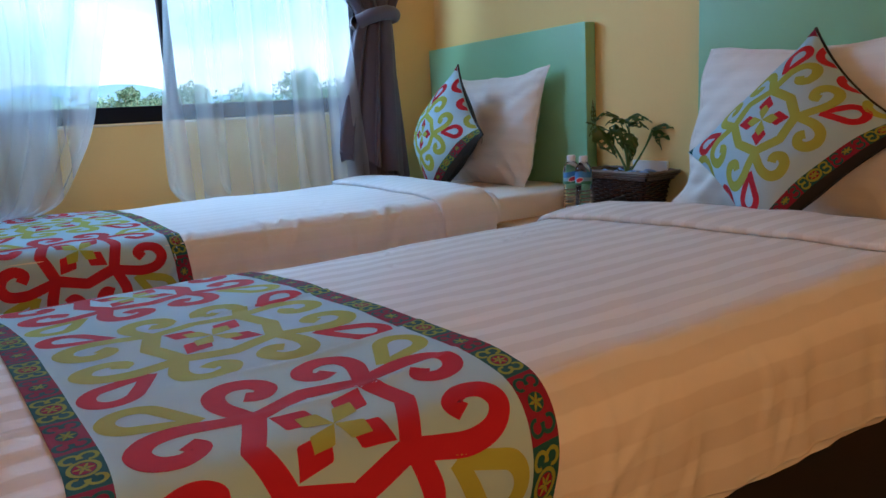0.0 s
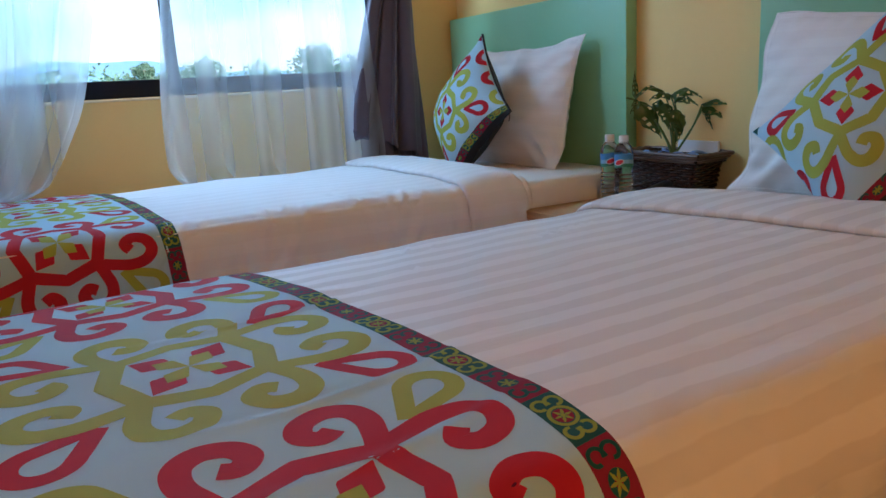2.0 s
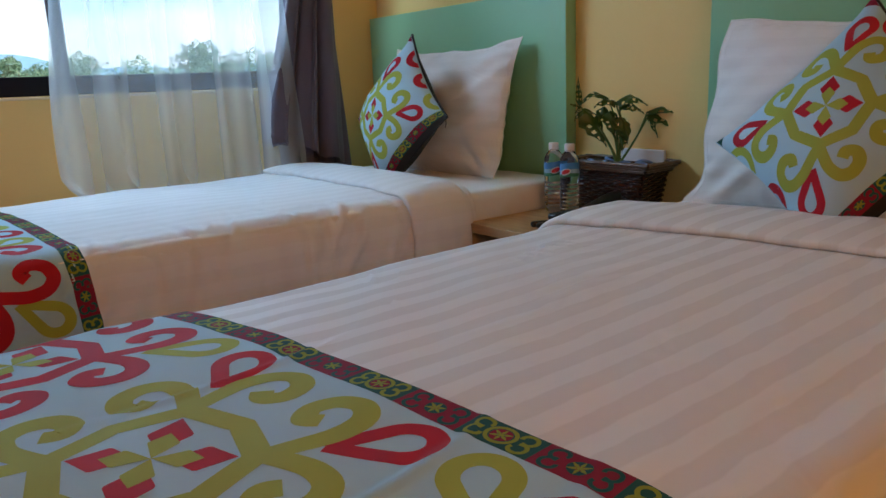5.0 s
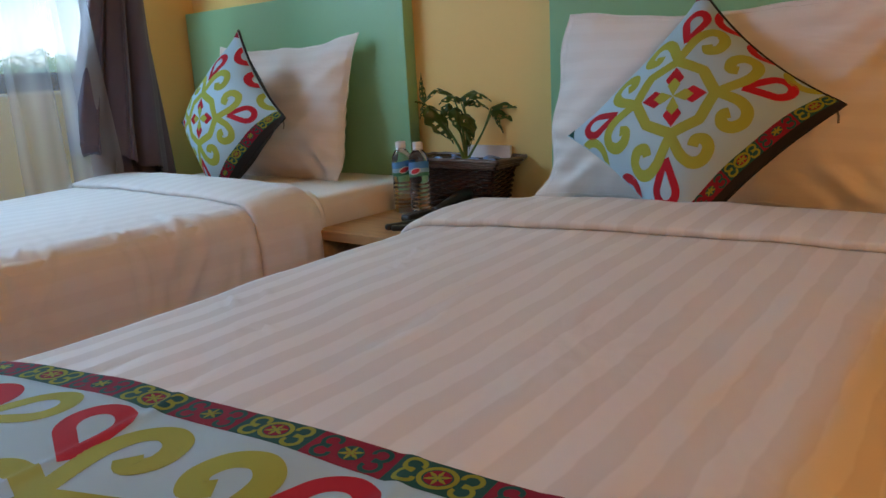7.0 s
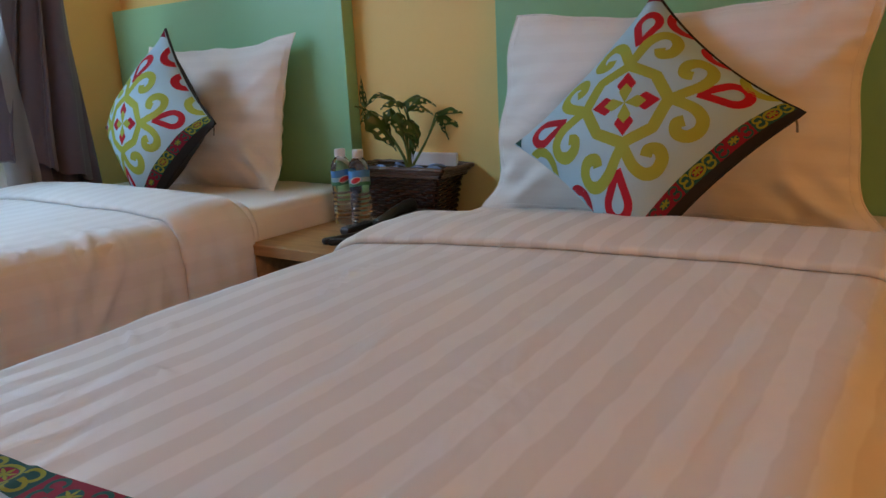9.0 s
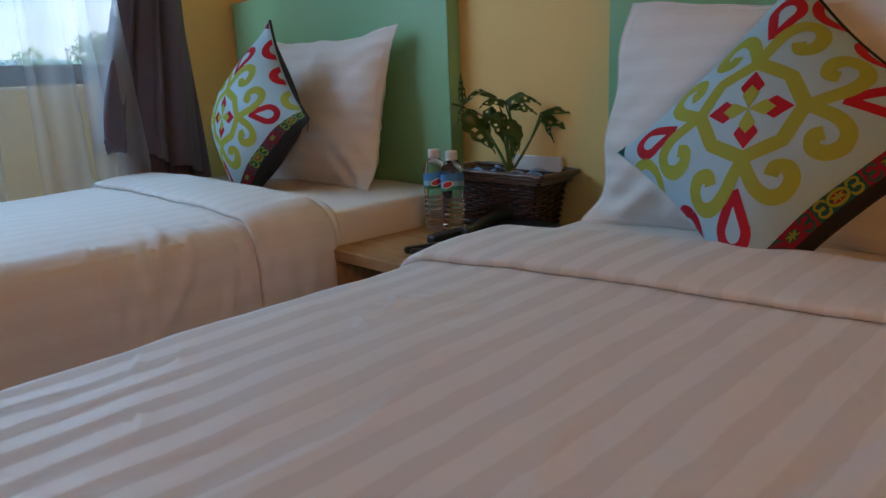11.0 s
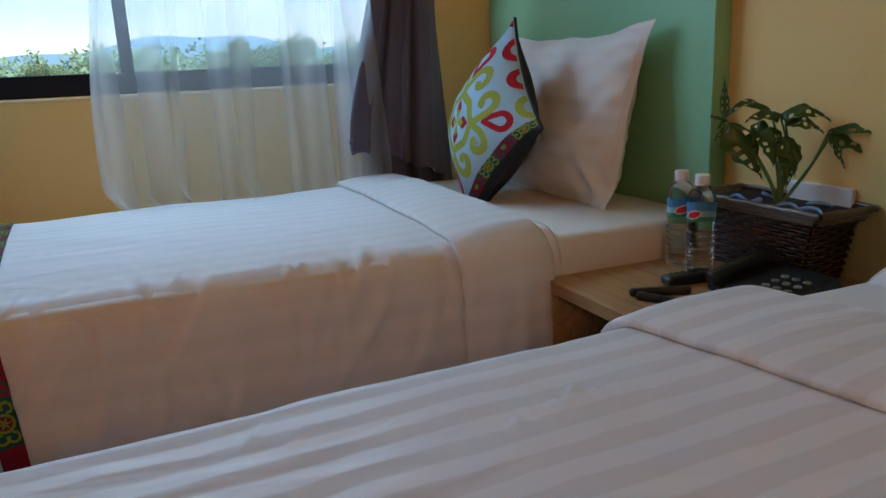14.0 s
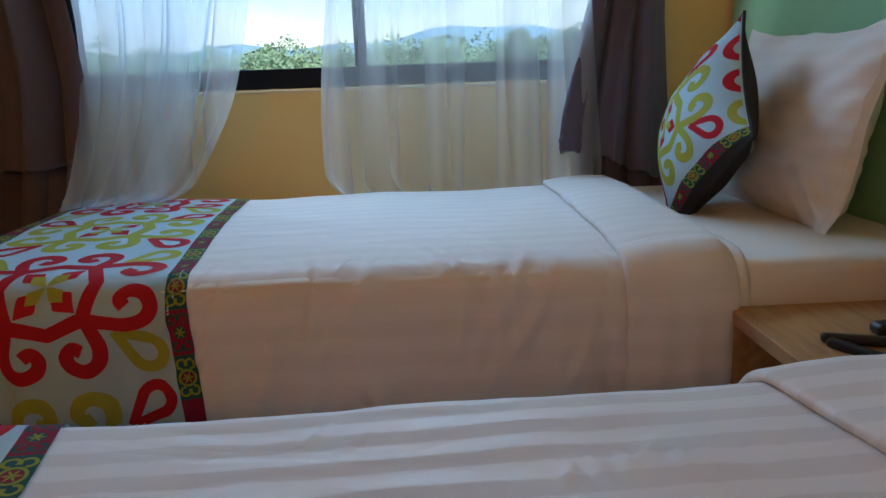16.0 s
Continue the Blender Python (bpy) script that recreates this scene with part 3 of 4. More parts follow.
def drop_shape(k=1.0):
    """A teardrop outline whose tip points at the origin, along the first axis."""
    ang = np.radians(np.linspace(-112, 112, 34))
    bulb = np.stack([0.236 + 0.028 * np.cos(ang) * 1.1, 0.0285 * np.sin(ang)], 1)
    tip = np.array([(0.160, 0.0)])
    line = np.vstack([dense(np.vstack([tip, bulb[:1]]))[:-1], bulb, dense(np.vstack([bulb[-1:], tip]))[1:]])
    n = len(line)
    return line * k, (0.020 + 0.003 * np.sin(np.linspace(0, np.pi, n))) * k


def medallion(pr, at, ring_mat, drop_mat, k=1.0, inside=None, name="printed_scroll", drops=True, reach=(1.06, 0.84)):
    strokes = []
    octagon = np.array([((0.100 if n % 2 else 0.094) * math.cos(radians(45 * n)), (0.100 if n % 2 else 0.094) * math.sin(radians(45 * n))) for n in range(9)]) * k
    start = (octagon[:1] + octagon[1:2]) / 2
    octagon = np.vstack([start, octagon[1:], start])
    pr.put("printed_ring", [(dense(octagon) + at, 0.028 * k)], ring_mat, 0.0005, inside)
    for n, deg in enumerate((0, 90, 180, 270)):
        for mirror in (False, True):
            line, w = horn(k, reach[n % 2])
            strokes.append((turn2(line, deg, at, mirror), w))
    pr.put(name, strokes, ring_mat, 0.0006, inside)
    red, olive = [], []
    s = np.linspace(0.0, 1, 18)
    for deg in (45, 135, 225, 315):
        red.append((turn2(np.stack([k * (0.014 + 0.068 * s), 0 * s], 1), deg, at), k * 0.048 * np.minimum(s / 0.5, (1 - s) / 0.5)))
        olive.append((turn2(np.stack([0.050 * k * s, 0 * s], 1), deg, at), k * 0.033 * np.minimum(s / 0.62, (1 - s) / 0.38)))
    pr.put("printed_star", red, M_RED, 0.0005, inside)
    pr.put("printed_star", olive, M_OLIVE, 0.0009, inside)
    if drops:
        for deg in (40, 140, 220, 320):
            line, w = drop_shape(k)
            pr.put("printed_teardrop", [(turn2(line, deg, at), w)], drop_mat, 0.0005, inside)


def border(pr, u0, v0, v1, width, first=0, step=0.0905, inside=None, axis=0):
    """A woven-look border strip: blocks of green and red in turn, each with a flower and scrolls."""
    w = width / 0.047
    n0 = int(math.floor((v0 - first) / step))
    put2 = lambda pts: np.array(pts)[:, ::-1] if axis else np.array(pts)
    for n in range(n0, int((v1 - first) / step) + 2):
        c = first + n * step
        lo, hi = max(c - step / 2, v0), min(c + step / 2, v1)
        if hi - lo < 0.012:
            continue
        even = n % 2 == 0
        blk = pr.put("border_block", [(put2(dense([(u0, lo), (u0, hi)])), width)], M_TEAL if even else M_CRIMSON, 0.0005, inside, fine=bool(axis))
        if blk is None or hi - lo < step * 0.9:
            continue
        bits = []
        for sgn in (-1, 1):
            for sd in (-1, 1):
                t = np.linspace(0, 1, 22)
                ang = radians(-100) + t * radians(300)
                rad = 0.0125 - 0.006 * t
                curl = np.stack([u0 + w * sd * (0.011 + rad * np.sin(ang)), c + sgn * (0.026 + rad * np.cos(ang))], 1)
                bits.append((put2(curl), 0.0050 * w ** 0.5))
        pr.put("border_scroll", bits, M_LIME if even else M_TEAL, 0.0008, inside)
        t = np.linspace(0, 2 * np.pi, 20)
        pr.put("border_flower", [(put2(np.stack([u0 + 0.009 * w * np.cos(t), c + 0.009 * np.sin(t)], 1)), 0.008 * w)], M_CRIMSON if even else M_TEAL, 0.0011, inside)
        if even:
            pr.put("border_ring", [(put2(np.stack([u0 + 0.0165 * w * np.cos(t), c + 0.0165 * np.sin(t)], 1)), 0.0045)], M_LIME, 0.0012, inside)
        pet = [(put2([(u0, c), (u0 + 0.012 * w * math.cos(q) / 2, c + 0.012 * math.sin(q) / 2), (u0 + 0.012 * w * math.cos(q), c + 0.012 * math.sin(q))]), [0.001, 0.004, 0.001]) for q in np.arange(6) * math.pi / 3]
        pr.put("border_flower", pet, M_LIME, 0.0014, inside)


def make_runner(cloth, origin, slope, bend, v0, v1, first_red, label):
    """A printed bed runner across the foot of a bed."""
    runner = thing("bed_runner", label, "bed runner", (origin[0], origin[1], cloth.h), group="bed runners")
    def flat(u, v):
        """Runner axes to the bed's: it lies a little askew, and hangs straight down at the south side."""
        return origin[0] + u + slope * v - bend * (np.maximum(0, v - 0.30) ** 2 + 0.3 * np.clip(-0.15 - v, 0, 0.45) ** 2), origin[1] + slope * u - v

    def lay(u, v, lift):
        return cloth.drape(*flat(u, v), 0.0030 + (1.0 if cloth is FAR else 0.65) * lift)

    def hangs(u, v):
        a, b = flat(u, v)
        ia, jb = cloth.over(a, b)
        return np.hypot(ia, jb) < cloth.reach(b) - 0.004
    u, v = np.meshgrid(np.linspace(-0.269, 0.269, 110), np.linspace(v0, v1, 300), indexing="ij")
    base = local(part("cloth", grid_mesh("cloth", lay(u, v, 0.0), M_PRINT, np.stack([u, v], -1), hangs(u, v)), M_PRINT, runner), runner)
    pr = Print(lay, runner, Vector(runner.location))
    for m in range(-3, 4):
        at = (0.0, 0.40 * m)
        if v0 - 0.2 < at[1] < v1 + 0.2:
            is_red = (m + first_red) % 2 == 0
            medallion(pr, at, M_RED if is_red else M_OLIVE, M_OLIVE if is_red else M_RED, 1.0,
                      lambda a, b: hangs(a, b) & (np.abs(a) < 0.228) & (b > v0) & (b < v1))
    for sgn in (-1, 1):
        border(pr, sgn * 0.2485, v0, v1, 0.041, 0.03 * sgn, 0.0905, hangs)
    return runner


make_runner(NEAR, (0.369, 1.489), 0.100, 0.8, -0.85, 0.80, 1, "pale blue bed runner printed with red and olive scrolls")
make_runner(FAR, (0.276, 2.550), 0.08, 0.0, -1.25, 0.33, 0, "pale blue printed bed runner under a sheer curtain")

# ---- headboards ----
def make_headboard(y0, y1, label):
    head = thing("headboard", label, "headboard", (2.10, (y0 + y1) / 2, 0), "headboards")
    local(part("panel", box_bm((2.102, y0 + 0.002, 0.02), (2.148, y1 - 0.002, 1.234), 0.001), M_MINT, head), head)
    local(part("front_sheet", box_bm((2.0985, y0, 0.02), (2.1018, y1, 1.236), 0.001), M_MINT, head), head)
    for y in (y0, y1 - 0.0018):
        local(part("edge_strip", box_bm((2.102, y, 0.02), (2.148, y + 0.0018, 1.234), 0.0006), M_MINT, head), head)
    return head


make_headboard(2.556, 3.735, "mint green laminate headboard panel against the yellow wall")
make_headboard(0.86, 2.022, "mint green laminate headboard panel behind the striped bed")

# ---- pillows and cushions ----
def puff(u, v, thick, pinch=0.05, power=4):
    """Half thickness and inward pinch of a stuffed square at u, v in -1..1."""
    body = np.clip((1 - np.abs(u) ** power), 0, 1) ** 0.74 * np.clip((1 - np.abs(v) ** power), 0, 1) ** 0.74
    corner = np.abs(u * v)
    sx = 1 - pinch * (1 - v ** 2) * np.abs(u) ** 2
    sy = 1 - pinch * (1 - u ** 2) * np.abs(v) ** 2
    return thick * body, sx, sy


def make_pillow(m, width, height, thick, label, seed, pinch=(0.09, 0.09), ear_in=0.06):
    """m: pose of the pillow's middle; its first axis runs across, its second up, its third out of the front."""
    pil = thing("pillow", label, "pillow", group="pillows")
    pil.matrix_world = m

    def cover(u, v, sgn):
        """Soft slumped case: fuller below, edges drawn in between the corners, gathers along the hems."""
        body = np.clip(1 - np.abs(u) ** 2.6, 0, 1) ** 0.72 * np.clip(1 - np.abs(v) ** 2.6, 0, 1) ** 0.72
        t = thick * body * (1 - 0.20 * v)
        draw = np.where(u < 0, pinch[0], pinch[1])
        x = u * (1 - draw * (1 - v ** 2) * u ** 2 - 0.012 * v - ear_in * u ** 4 * np.exp(-((v + 1) / 0.16) ** 2)) + 0.010 * np.sin(7 * v + seed) * np.abs(u) ** 6 * np.sign(u)
        y = v * (1 - 0.05 * (1 - u ** 2) * v ** 2) + 0.014 * np.sin(6 * u + 2 * seed) * np.abs(v) ** 6 + 0.006 * np.sin(17 * u + seed) * np.abs(v) ** 8
        rim_v, rim_u = np.exp(-(1 - np.abs(v)) / 0.09), np.exp(-(1 - np.abs(u)) / 0.09)
        gather = 0.0056 * rim_v * np.sin(34 * u + 3 * np.sin(5 * u + seed)) + 0.0050 * rim_u * np.sin(26 * v + 2 * np.sin(6 * v + seed))
        ear = np.exp(-((np.abs(u) - 0.80) ** 2 + (v + 0.72) ** 2) / 0.05)
        wr = (0.005 * np.sin(5 * u + 3 * np.sin(3 * v + seed) + seed) * np.sin(4 * v + seed) + 0.0022 * np.sin(15 * v + 5 * np.sin(4 * u) + seed)
              + 0.004 * np.exp(-((u + 0.8 * v - 0.3) / 0.12) ** 2) - 0.004 * np.exp(-((u - 0.6 * v + 0.5) / 0.14) ** 2)
              + 0.011 * ear * np.sin(22 * (np.abs(u) + 0.7 * v) + seed))
        soft = np.clip(t / thick * 2.5, 0, 1)
        z = sgn * (t + soft * wr + np.clip(t / thick * 6, 0, 1) * gather) + 0.004 * np.sin(9 * u + seed) * np.abs(v) ** 8 + 0.004 * np.sin(8 * v + seed) * np.abs(u) ** 8 + 0.030 * np.exp(-((np.abs(u) - 1) ** 2 + (v + 1) ** 2) / 0.06)
        sag = -0.018 * np.clip(v, 0, 1) * (1 - u ** 2) * height / 0.48
        return np.stack([x * width / 2, y * height / 2 + sag, z], -1)
    n = 96
    u, v = np.meshgrid(np.linspace(-1, 1, n), np.linspace(-1, 1, n), indexing="ij")
    for name, sgn in (("front", 1), ("back", -1)):
        pts = cover(u, v, sgn)
        me = grid_mesh(name, pts if sgn > 0 else pts[::-1], M_PILLOW, np.stack([u * width / 2, v * height / 2] if sgn > 0 else [u[::-1] * width / 2, v * height / 2], -1))
        part(name, me, M_PILLOW, pil)
    q = np.linspace(-1, 1, 60)
    ring = np.array([(p, -1) for p in q] + [(1, p) for p in q] + [(-p, 1) for p in q] + [(-1, -p) for p in q])
    part("seam", tube("seam", cover(ring[:, 0], ring[:, 1], 1), 0.0024, M_PILLOW, 6), M_PILLOW, pil)
    inner = cover(ring[:, 0] * 0.955, ring[:, 1] * 0.94, 1)
    part("stitching", tube("stitching", inner, 0.0010, M_PILLOW, 5), M_PILLOW, pil)
    return pil


M_PILLOW = striped_cotton("white_striped_pillowcase", (0.80, 0.78, 0.76), 0.05, 0.975, 0.7)


def frame_pose(centre, right, up):
    r = Vector(right).normalized()
    f = r.cross(Vector(up)).normalized()
    return Matrix.Translation(centre) @ Matrix((r, f.cross(r), f)).transposed().to_4x4()


make_pillow(frame_pose((1.985, 3.075, 0.842), (0.02, -1, 0.0), (0.24, 0.0, 1)), 0.73, 0.50, 0.085, "white pillow leaning on the mint headboard", 1.0)
make_pillow(frame_pose((1.995, 1.525, 0.835), (0.0, -1, 0.0), (0.20, 0.0, 1)), 0.82, 0.49, 0.085, "wide white pillow leaning on the mint headboard", 3.0, (-0.030, 0.10), -0.07)


def make_cushion(m, side, thick, label, k=0.87, tall=0.0, middle=(0.0, 0.014)):
    """m: as make_pillow; the cushion stands on one corner."""
    cus = thing("cushion", label, "cushion", group="printed cushions")
    cus.matrix_world = m
    half = side / 2

    def lay(u, v, lift):
        t, sx, sy = puff(u / half, v / half, thick, 0.10, 2.4)
        rise = tall * np.clip((u + v) / (2 * half), 0, 1) ** 2 * half
        soft = 0.0016 * np.sin(9 * u / half + 4 * v / half) * np.clip(t / thick * 3, 0, 1) + 0.003 * np.exp(-((u - v) / (0.22 * half)) ** 2) * np.clip(t / thick, 0, 1)
        t = t + soft
        return np.stack([u * sx + rise, v * sy + rise, t + 0.0008 + lift * (0.7 + 2.2 * (1 - t / thick) ** 2)], -1)
    n = 110
    u, v = np.meshgrid(np.linspace(-half, half, n), np.linspace(-half, half, n), indexing="ij")
    part("front_cover", grid_mesh("front_cover", lay(u, v, 0.0), M_PRINT, np.stack([u, v], -1)), M_PRINT, cus, "pale blue cover printed with olive scrolls")
    back = lay(u, v, 0.0)
    back[..., 2] *= -0.95
    part("back_cover", grid_mesh("back_cover", back[::-1], M_BLACK_CLOTH), M_BLACK_CLOTH, cus, "black back cover")
    q = np.linspace(-1, 1, 30)
    ring = np.array([(s, -1) for s in q] + [(1, s) for s in q[1:]]) * half
    edge = lay(ring[:, 0], ring[:, 1], 0.0)
    edge[:, 2] = -0.0015
    part("piping", tube("piping", edge, 0.0045, M_BLACK_CLOTH, 8), M_BLACK_CLOTH, cus, "black cloth piping")
    pr = Print(lay, cus, Vector((0, 0, 0)))
    lim = half - 0.006
    inside = lambda a, b: (np.abs(a) < lim) & (np.abs(b) < lim) & (b > -lim + 0.034)
    k = side / 0.43 * k
    medallion(pr, middle, M_OLIVE, M_RED, k, inside)
    turn = np.linspace(0, 2 * np.pi, 60)
    hem = half - 0.002
    for sgn, curls in ((-1, ((0.50, M_OLIVE, 0.034), (-0.12, M_RED, 0.026), (-0.58, M_RED, 0.030))), (1, ((0.46, M_RED, 0.030), (-0.06, M_RED, 0.028), (-0.58, M_OLIVE, 0.032)))):
        for v, mt, r in curls:
            pr.put("printed_curl", [(np.stack([sgn * (half + 0.010) + r * np.cos(turn), v * half + 1.15 * r * np.sin(turn)], 1), 0.019)], mt, 0.0005, None, None, hem)
    pr.put("printed_corner", [(dense([(-half, half - 0.026), (-half, half)], 0.003), np.linspace(0.0, 0.05, 9))], M_TEAL, 0.0005, None, None, hem)
    pr.put("printed_corner", [(dense([(half, half - 0.034), (half, half)], 0.003), np.linspace(0.0, 0.06, 12))], M_CRIMSON, 0.0005, None, None, hem)
    border(pr, -half + 0.0250, -half, half, 0.026, 0.0, 0.085, None, axis=1)
    pr.put("gusset", [(dense([(-half, -half + 0.0060), (half, -half + 0.0060)]), 0.0120)], M_BLACK_CLOTH, 0.0006, None, None, half, fine=True)
    z = tube("zip_pull", [(half * 0.93, -half * 0.97, -0.008), (half * 0.93 - 0.008, -half * 0.97 - 0.012, -0.010), (half * 0.93 - 0.018, -half * 0.97 - 0.022, -0.010)], 0.0022, M_METAL, 6)
    part("zip_pull", z, M_METAL, cus, "small metal zip pull")
    return cus


def cushion_pose(centre, right, up):
    """right and up are the picture's diagonals; the cushion's own axes lie at 45 degrees."""
    return frame_pose(centre, right, up) @ pose(0, 0, 0, 0, 0, 45)


make_cushion(cushion_pose((1.834, 1.524, 0.810), (0.036, -0.562, 0.060), (0.27, 0.03, 0.45)), 0.418, 0.098, "printed pale blue cushion on its corner against a white pillow", 0.87, 0.13)
make_cushion(cushion_pose((1.764, 3.066, 0.827), (-0.02, -0.60, 0.015), (0.14, 0.02, 0.50)), 0.418, 0.102, "printed pale blue cushion with black back on its corner", 0.84, 0.03, (-0.017, -0.003))

# ---- bedside table and what stands on it ----
NS = (1.606, 2.148, 2.045, 2.512)
table = thing("bedside_table", "honey oak open bedside table between the beds", "bedside table", (1.88, 2.28, 0))
x0, x1, y0, y1 = NS
local(part("tabletop", box_bm((x0, y0, 0.502), (x1, y1, 0.530), 0.002), M_OAK, table), table)
for y in (y0, y1 - 0.025):
    local(part("side_panel", box_bm((x0 + 0.004, y, 0.0), (x1, y + 0.025, 0.5005), 0.002), M_OAK, table), table)
local(part("shelf", box_bm((x0 + 0.01, y0 + 0.026, 0.20), (x1 - 0.012, y1 - 0.026, 0.222), 0.002), M_OAK, table), table)
local(part("back_panel", box_bm((x1 - 0.011, y0 + 0.026, 0.0), (x1 - 0.001, y1 - 0.026, 0.500), 0.001), M_DARKIN, table), table)


def make_bottle(x, y, turn):
    b = thing("water_bottle", "clear ribbed plastic water bottle with a blue label and white cap", "bottle", (x, y, 0.530), group="water bottles")
    prof = [(0.0, 0.002), (0.021, 0.0005), (0.028, 0.004)]
    for k in range(7):
        z = 0.010 + k * 0.0128
        prof += [(0.0300, z), (0.0304, z + 0.004), (0.0300, z + 0.008), (0.0268, z + 0.0098), (0.0268, z + 0.0112)]
    prof += [(0.0298, 0.102), (0.0298, 0.164), (0.0285, 0.172), (0.0240, 0.184), (0.0165, 0.193), (0.0132, 0.197), (0.0128, 0.204), (0.0, 0.204)]
    part("body", lathe("body", prof, M_WATER, 28), M_WATER, b, "clear ribbed plastic full of water")
    part("cap", lathe("cap", [(0.0150, 0.198), (0.0156, 0.200), (0.0156, 0.215), (0.0142, 0.2180), (0.0, 0.2185)], M_CAP, 24), M_CAP, b, "white screw cap")
    part("cap_ring", lathe("cap_ring", [(0.0138, 0.1945), (0.0154, 0.195), (0.0154, 0.1970), (0.0138, 0.1972)], M_CAP, 24), M_CAP, b)

    def patch(name, z0, z1, a0, a1, r, mt, wave=0.0):
        rows = []
        for f in np.linspace(0, 1, 7):
            rows.append([(r * math.cos(t + turn), r * math.sin(t + turn), z0 + (z1 - z0) * f + wave * math.sin(1.6 * t + 0.4)) for t in np.linspace(a0, a1, 26)])
        return part(name, grid_mesh(name, np.array(rows), mt), mt, b)
    patch("label", 0.140, 0.160, -2.6, 2.6, 0.0302, M_LABEL_BLUE, 0.003)
    patch("label_field", 0.1275, 0.1395, -2.6, 2.6, 0.0302, M_LABEL_PALE, 0.003)
    patch("label_band", 0.117, 0.1275, -2.6, 2.6, 0.0302, M_LABEL_GREEN, 0.003)
    ang = np.linspace(0, 2 * np.pi, 24, endpoint=False)
    for name, mt, r, wide, tall in (("label_halo", M_LABEL_WHITE, 0.0305, 0.56, 0.0098), ("label_mark", M_LABEL_RED, 0.0308, 0.46, 0.0072)):
        rows = np.array([[(r * math.cos(turn + wide * q * math.cos(t)), r * math.sin(turn + wide * q * math.cos(t)), 0.134 + q * (tall * math.sin(t) + 0.004 * math.cos(t))) for t in ang] for q in (0.02, 0.5, 1.0)])
        part(name, grid_mesh(name, rows, mt, closed=True), mt, b)
    return b


make_bottle(1.921, 2.446, radians(236))
make_bottle(1.914, 2.373, radians(198))

# woven planter
planter = thing("planter_basket", "dark brown woven planter basket with a potted plant's pebbles", "planter", (2.072, 2.318, 0.530))
PX, PY, PH = 0.073, 0.172, 0.155


def planter_ring(f, grow=0.0):
    """Corners of the planter at a share f of its height."""
    k = 0.70 + 0.16 * f + 0.14 * max(0.0, (f - 0.70) / 0.30) ** 1.5
    return np.array([(-PX * k - grow, -PY * k - grow), (PX * k + grow, -PY * k - grow), (PX * k + grow, PY * k + grow), (-PX * k - grow, PY * k + grow)])


shell = []
for f in np.linspace(0, 1, 12):
    shell.append([(*p, f * PH) for p in planter_ring(f, -0.004)])
part("liner", grid_mesh("liner", np.array(shell), M_WICKER, closed=True), M_WICKER, planter)
for row in range(17):
    f0 = (row + 0.5) / 20.0
    c = planter_ring(f0)
    for k in range(4):
        p, q = c[k], c[(k + 1) % 4]
        n = max(6, int(np.linalg.norm(q - p) / 0.013))
        out = np.array([(q - p)[1], -(q - p)[0]]) / np.linalg.norm(q - p)
        line = [(*(p + (q - p) * s + out * (0.002 + 0.0032 * math.cos(math.pi * (s * n / 2 + row)))), f0 * PH) for s in np.linspace(0, 1, n * 2)]
        part("strand", tube("strand", line, 0.0049, M_WICKER, 6), M_WICKER, planter)
for k in range(3):
    c = planter_ring(0.88 + 0.05 * k, 0.002 + 0.003 * k)
    line = [(*(c[n % 4] * (1 - s) + c[(n + 1) % 4] * s), PH - 0.020 + 0.0095 * k + 0.0012 * math.sin(34 * s + 2 * k)) for n in range(4) for s in np.linspace(0, 1, 16, endpoint=False)]
    line.append(line[0])
    part("rim", tube("rim", line, 0.0068, M_RIM, 8), M_RIM, planter, "glossy brown flared rim")
part("soil", box_bm((-PX * 0.94, -PY * 0.94, PH - 0.030), (PX * 0.94, PY * 0.94, PH - 0.008), 0.004), M_SOIL, planter)
rp = np.random.RandomState(3)
for n, (px, py, turn) in enumerate(((-0.035, 0.075, 0.3), (-0.045, 0.015, -0.4), (-0.040, -0.060, 0.5), (-0.035, -0.115, -0.2), (0.03, -0.08, 0.2), (0.035, 0.06, -0.3))):
    line = []
    for w in np.linspace(-1, 1, 13):
        a, b = 0.026 * w, 0.010 * math.sin(2.2 * w + n)
        line.append((px + b * math.cos(turn) - a * math.sin(turn), py + b * math.sin(turn) + a * math.cos(turn), PH - 0.006 + 0.007 * math.cos(1.6 * w)))
    part("pebble", tube("pebble", line, 0.0015 + 0.0032 * np.cos(np.linspace(-1.45, 1.45, 13)), M_PEBBLE, 10), M_PEBBLE, planter, "curved glossy blue-white pebble")

# plant
plant = thing("potted_plant", "green plant with holed leaves growing in the woven planter", "plant", (2.07, 2.325, 0.655))


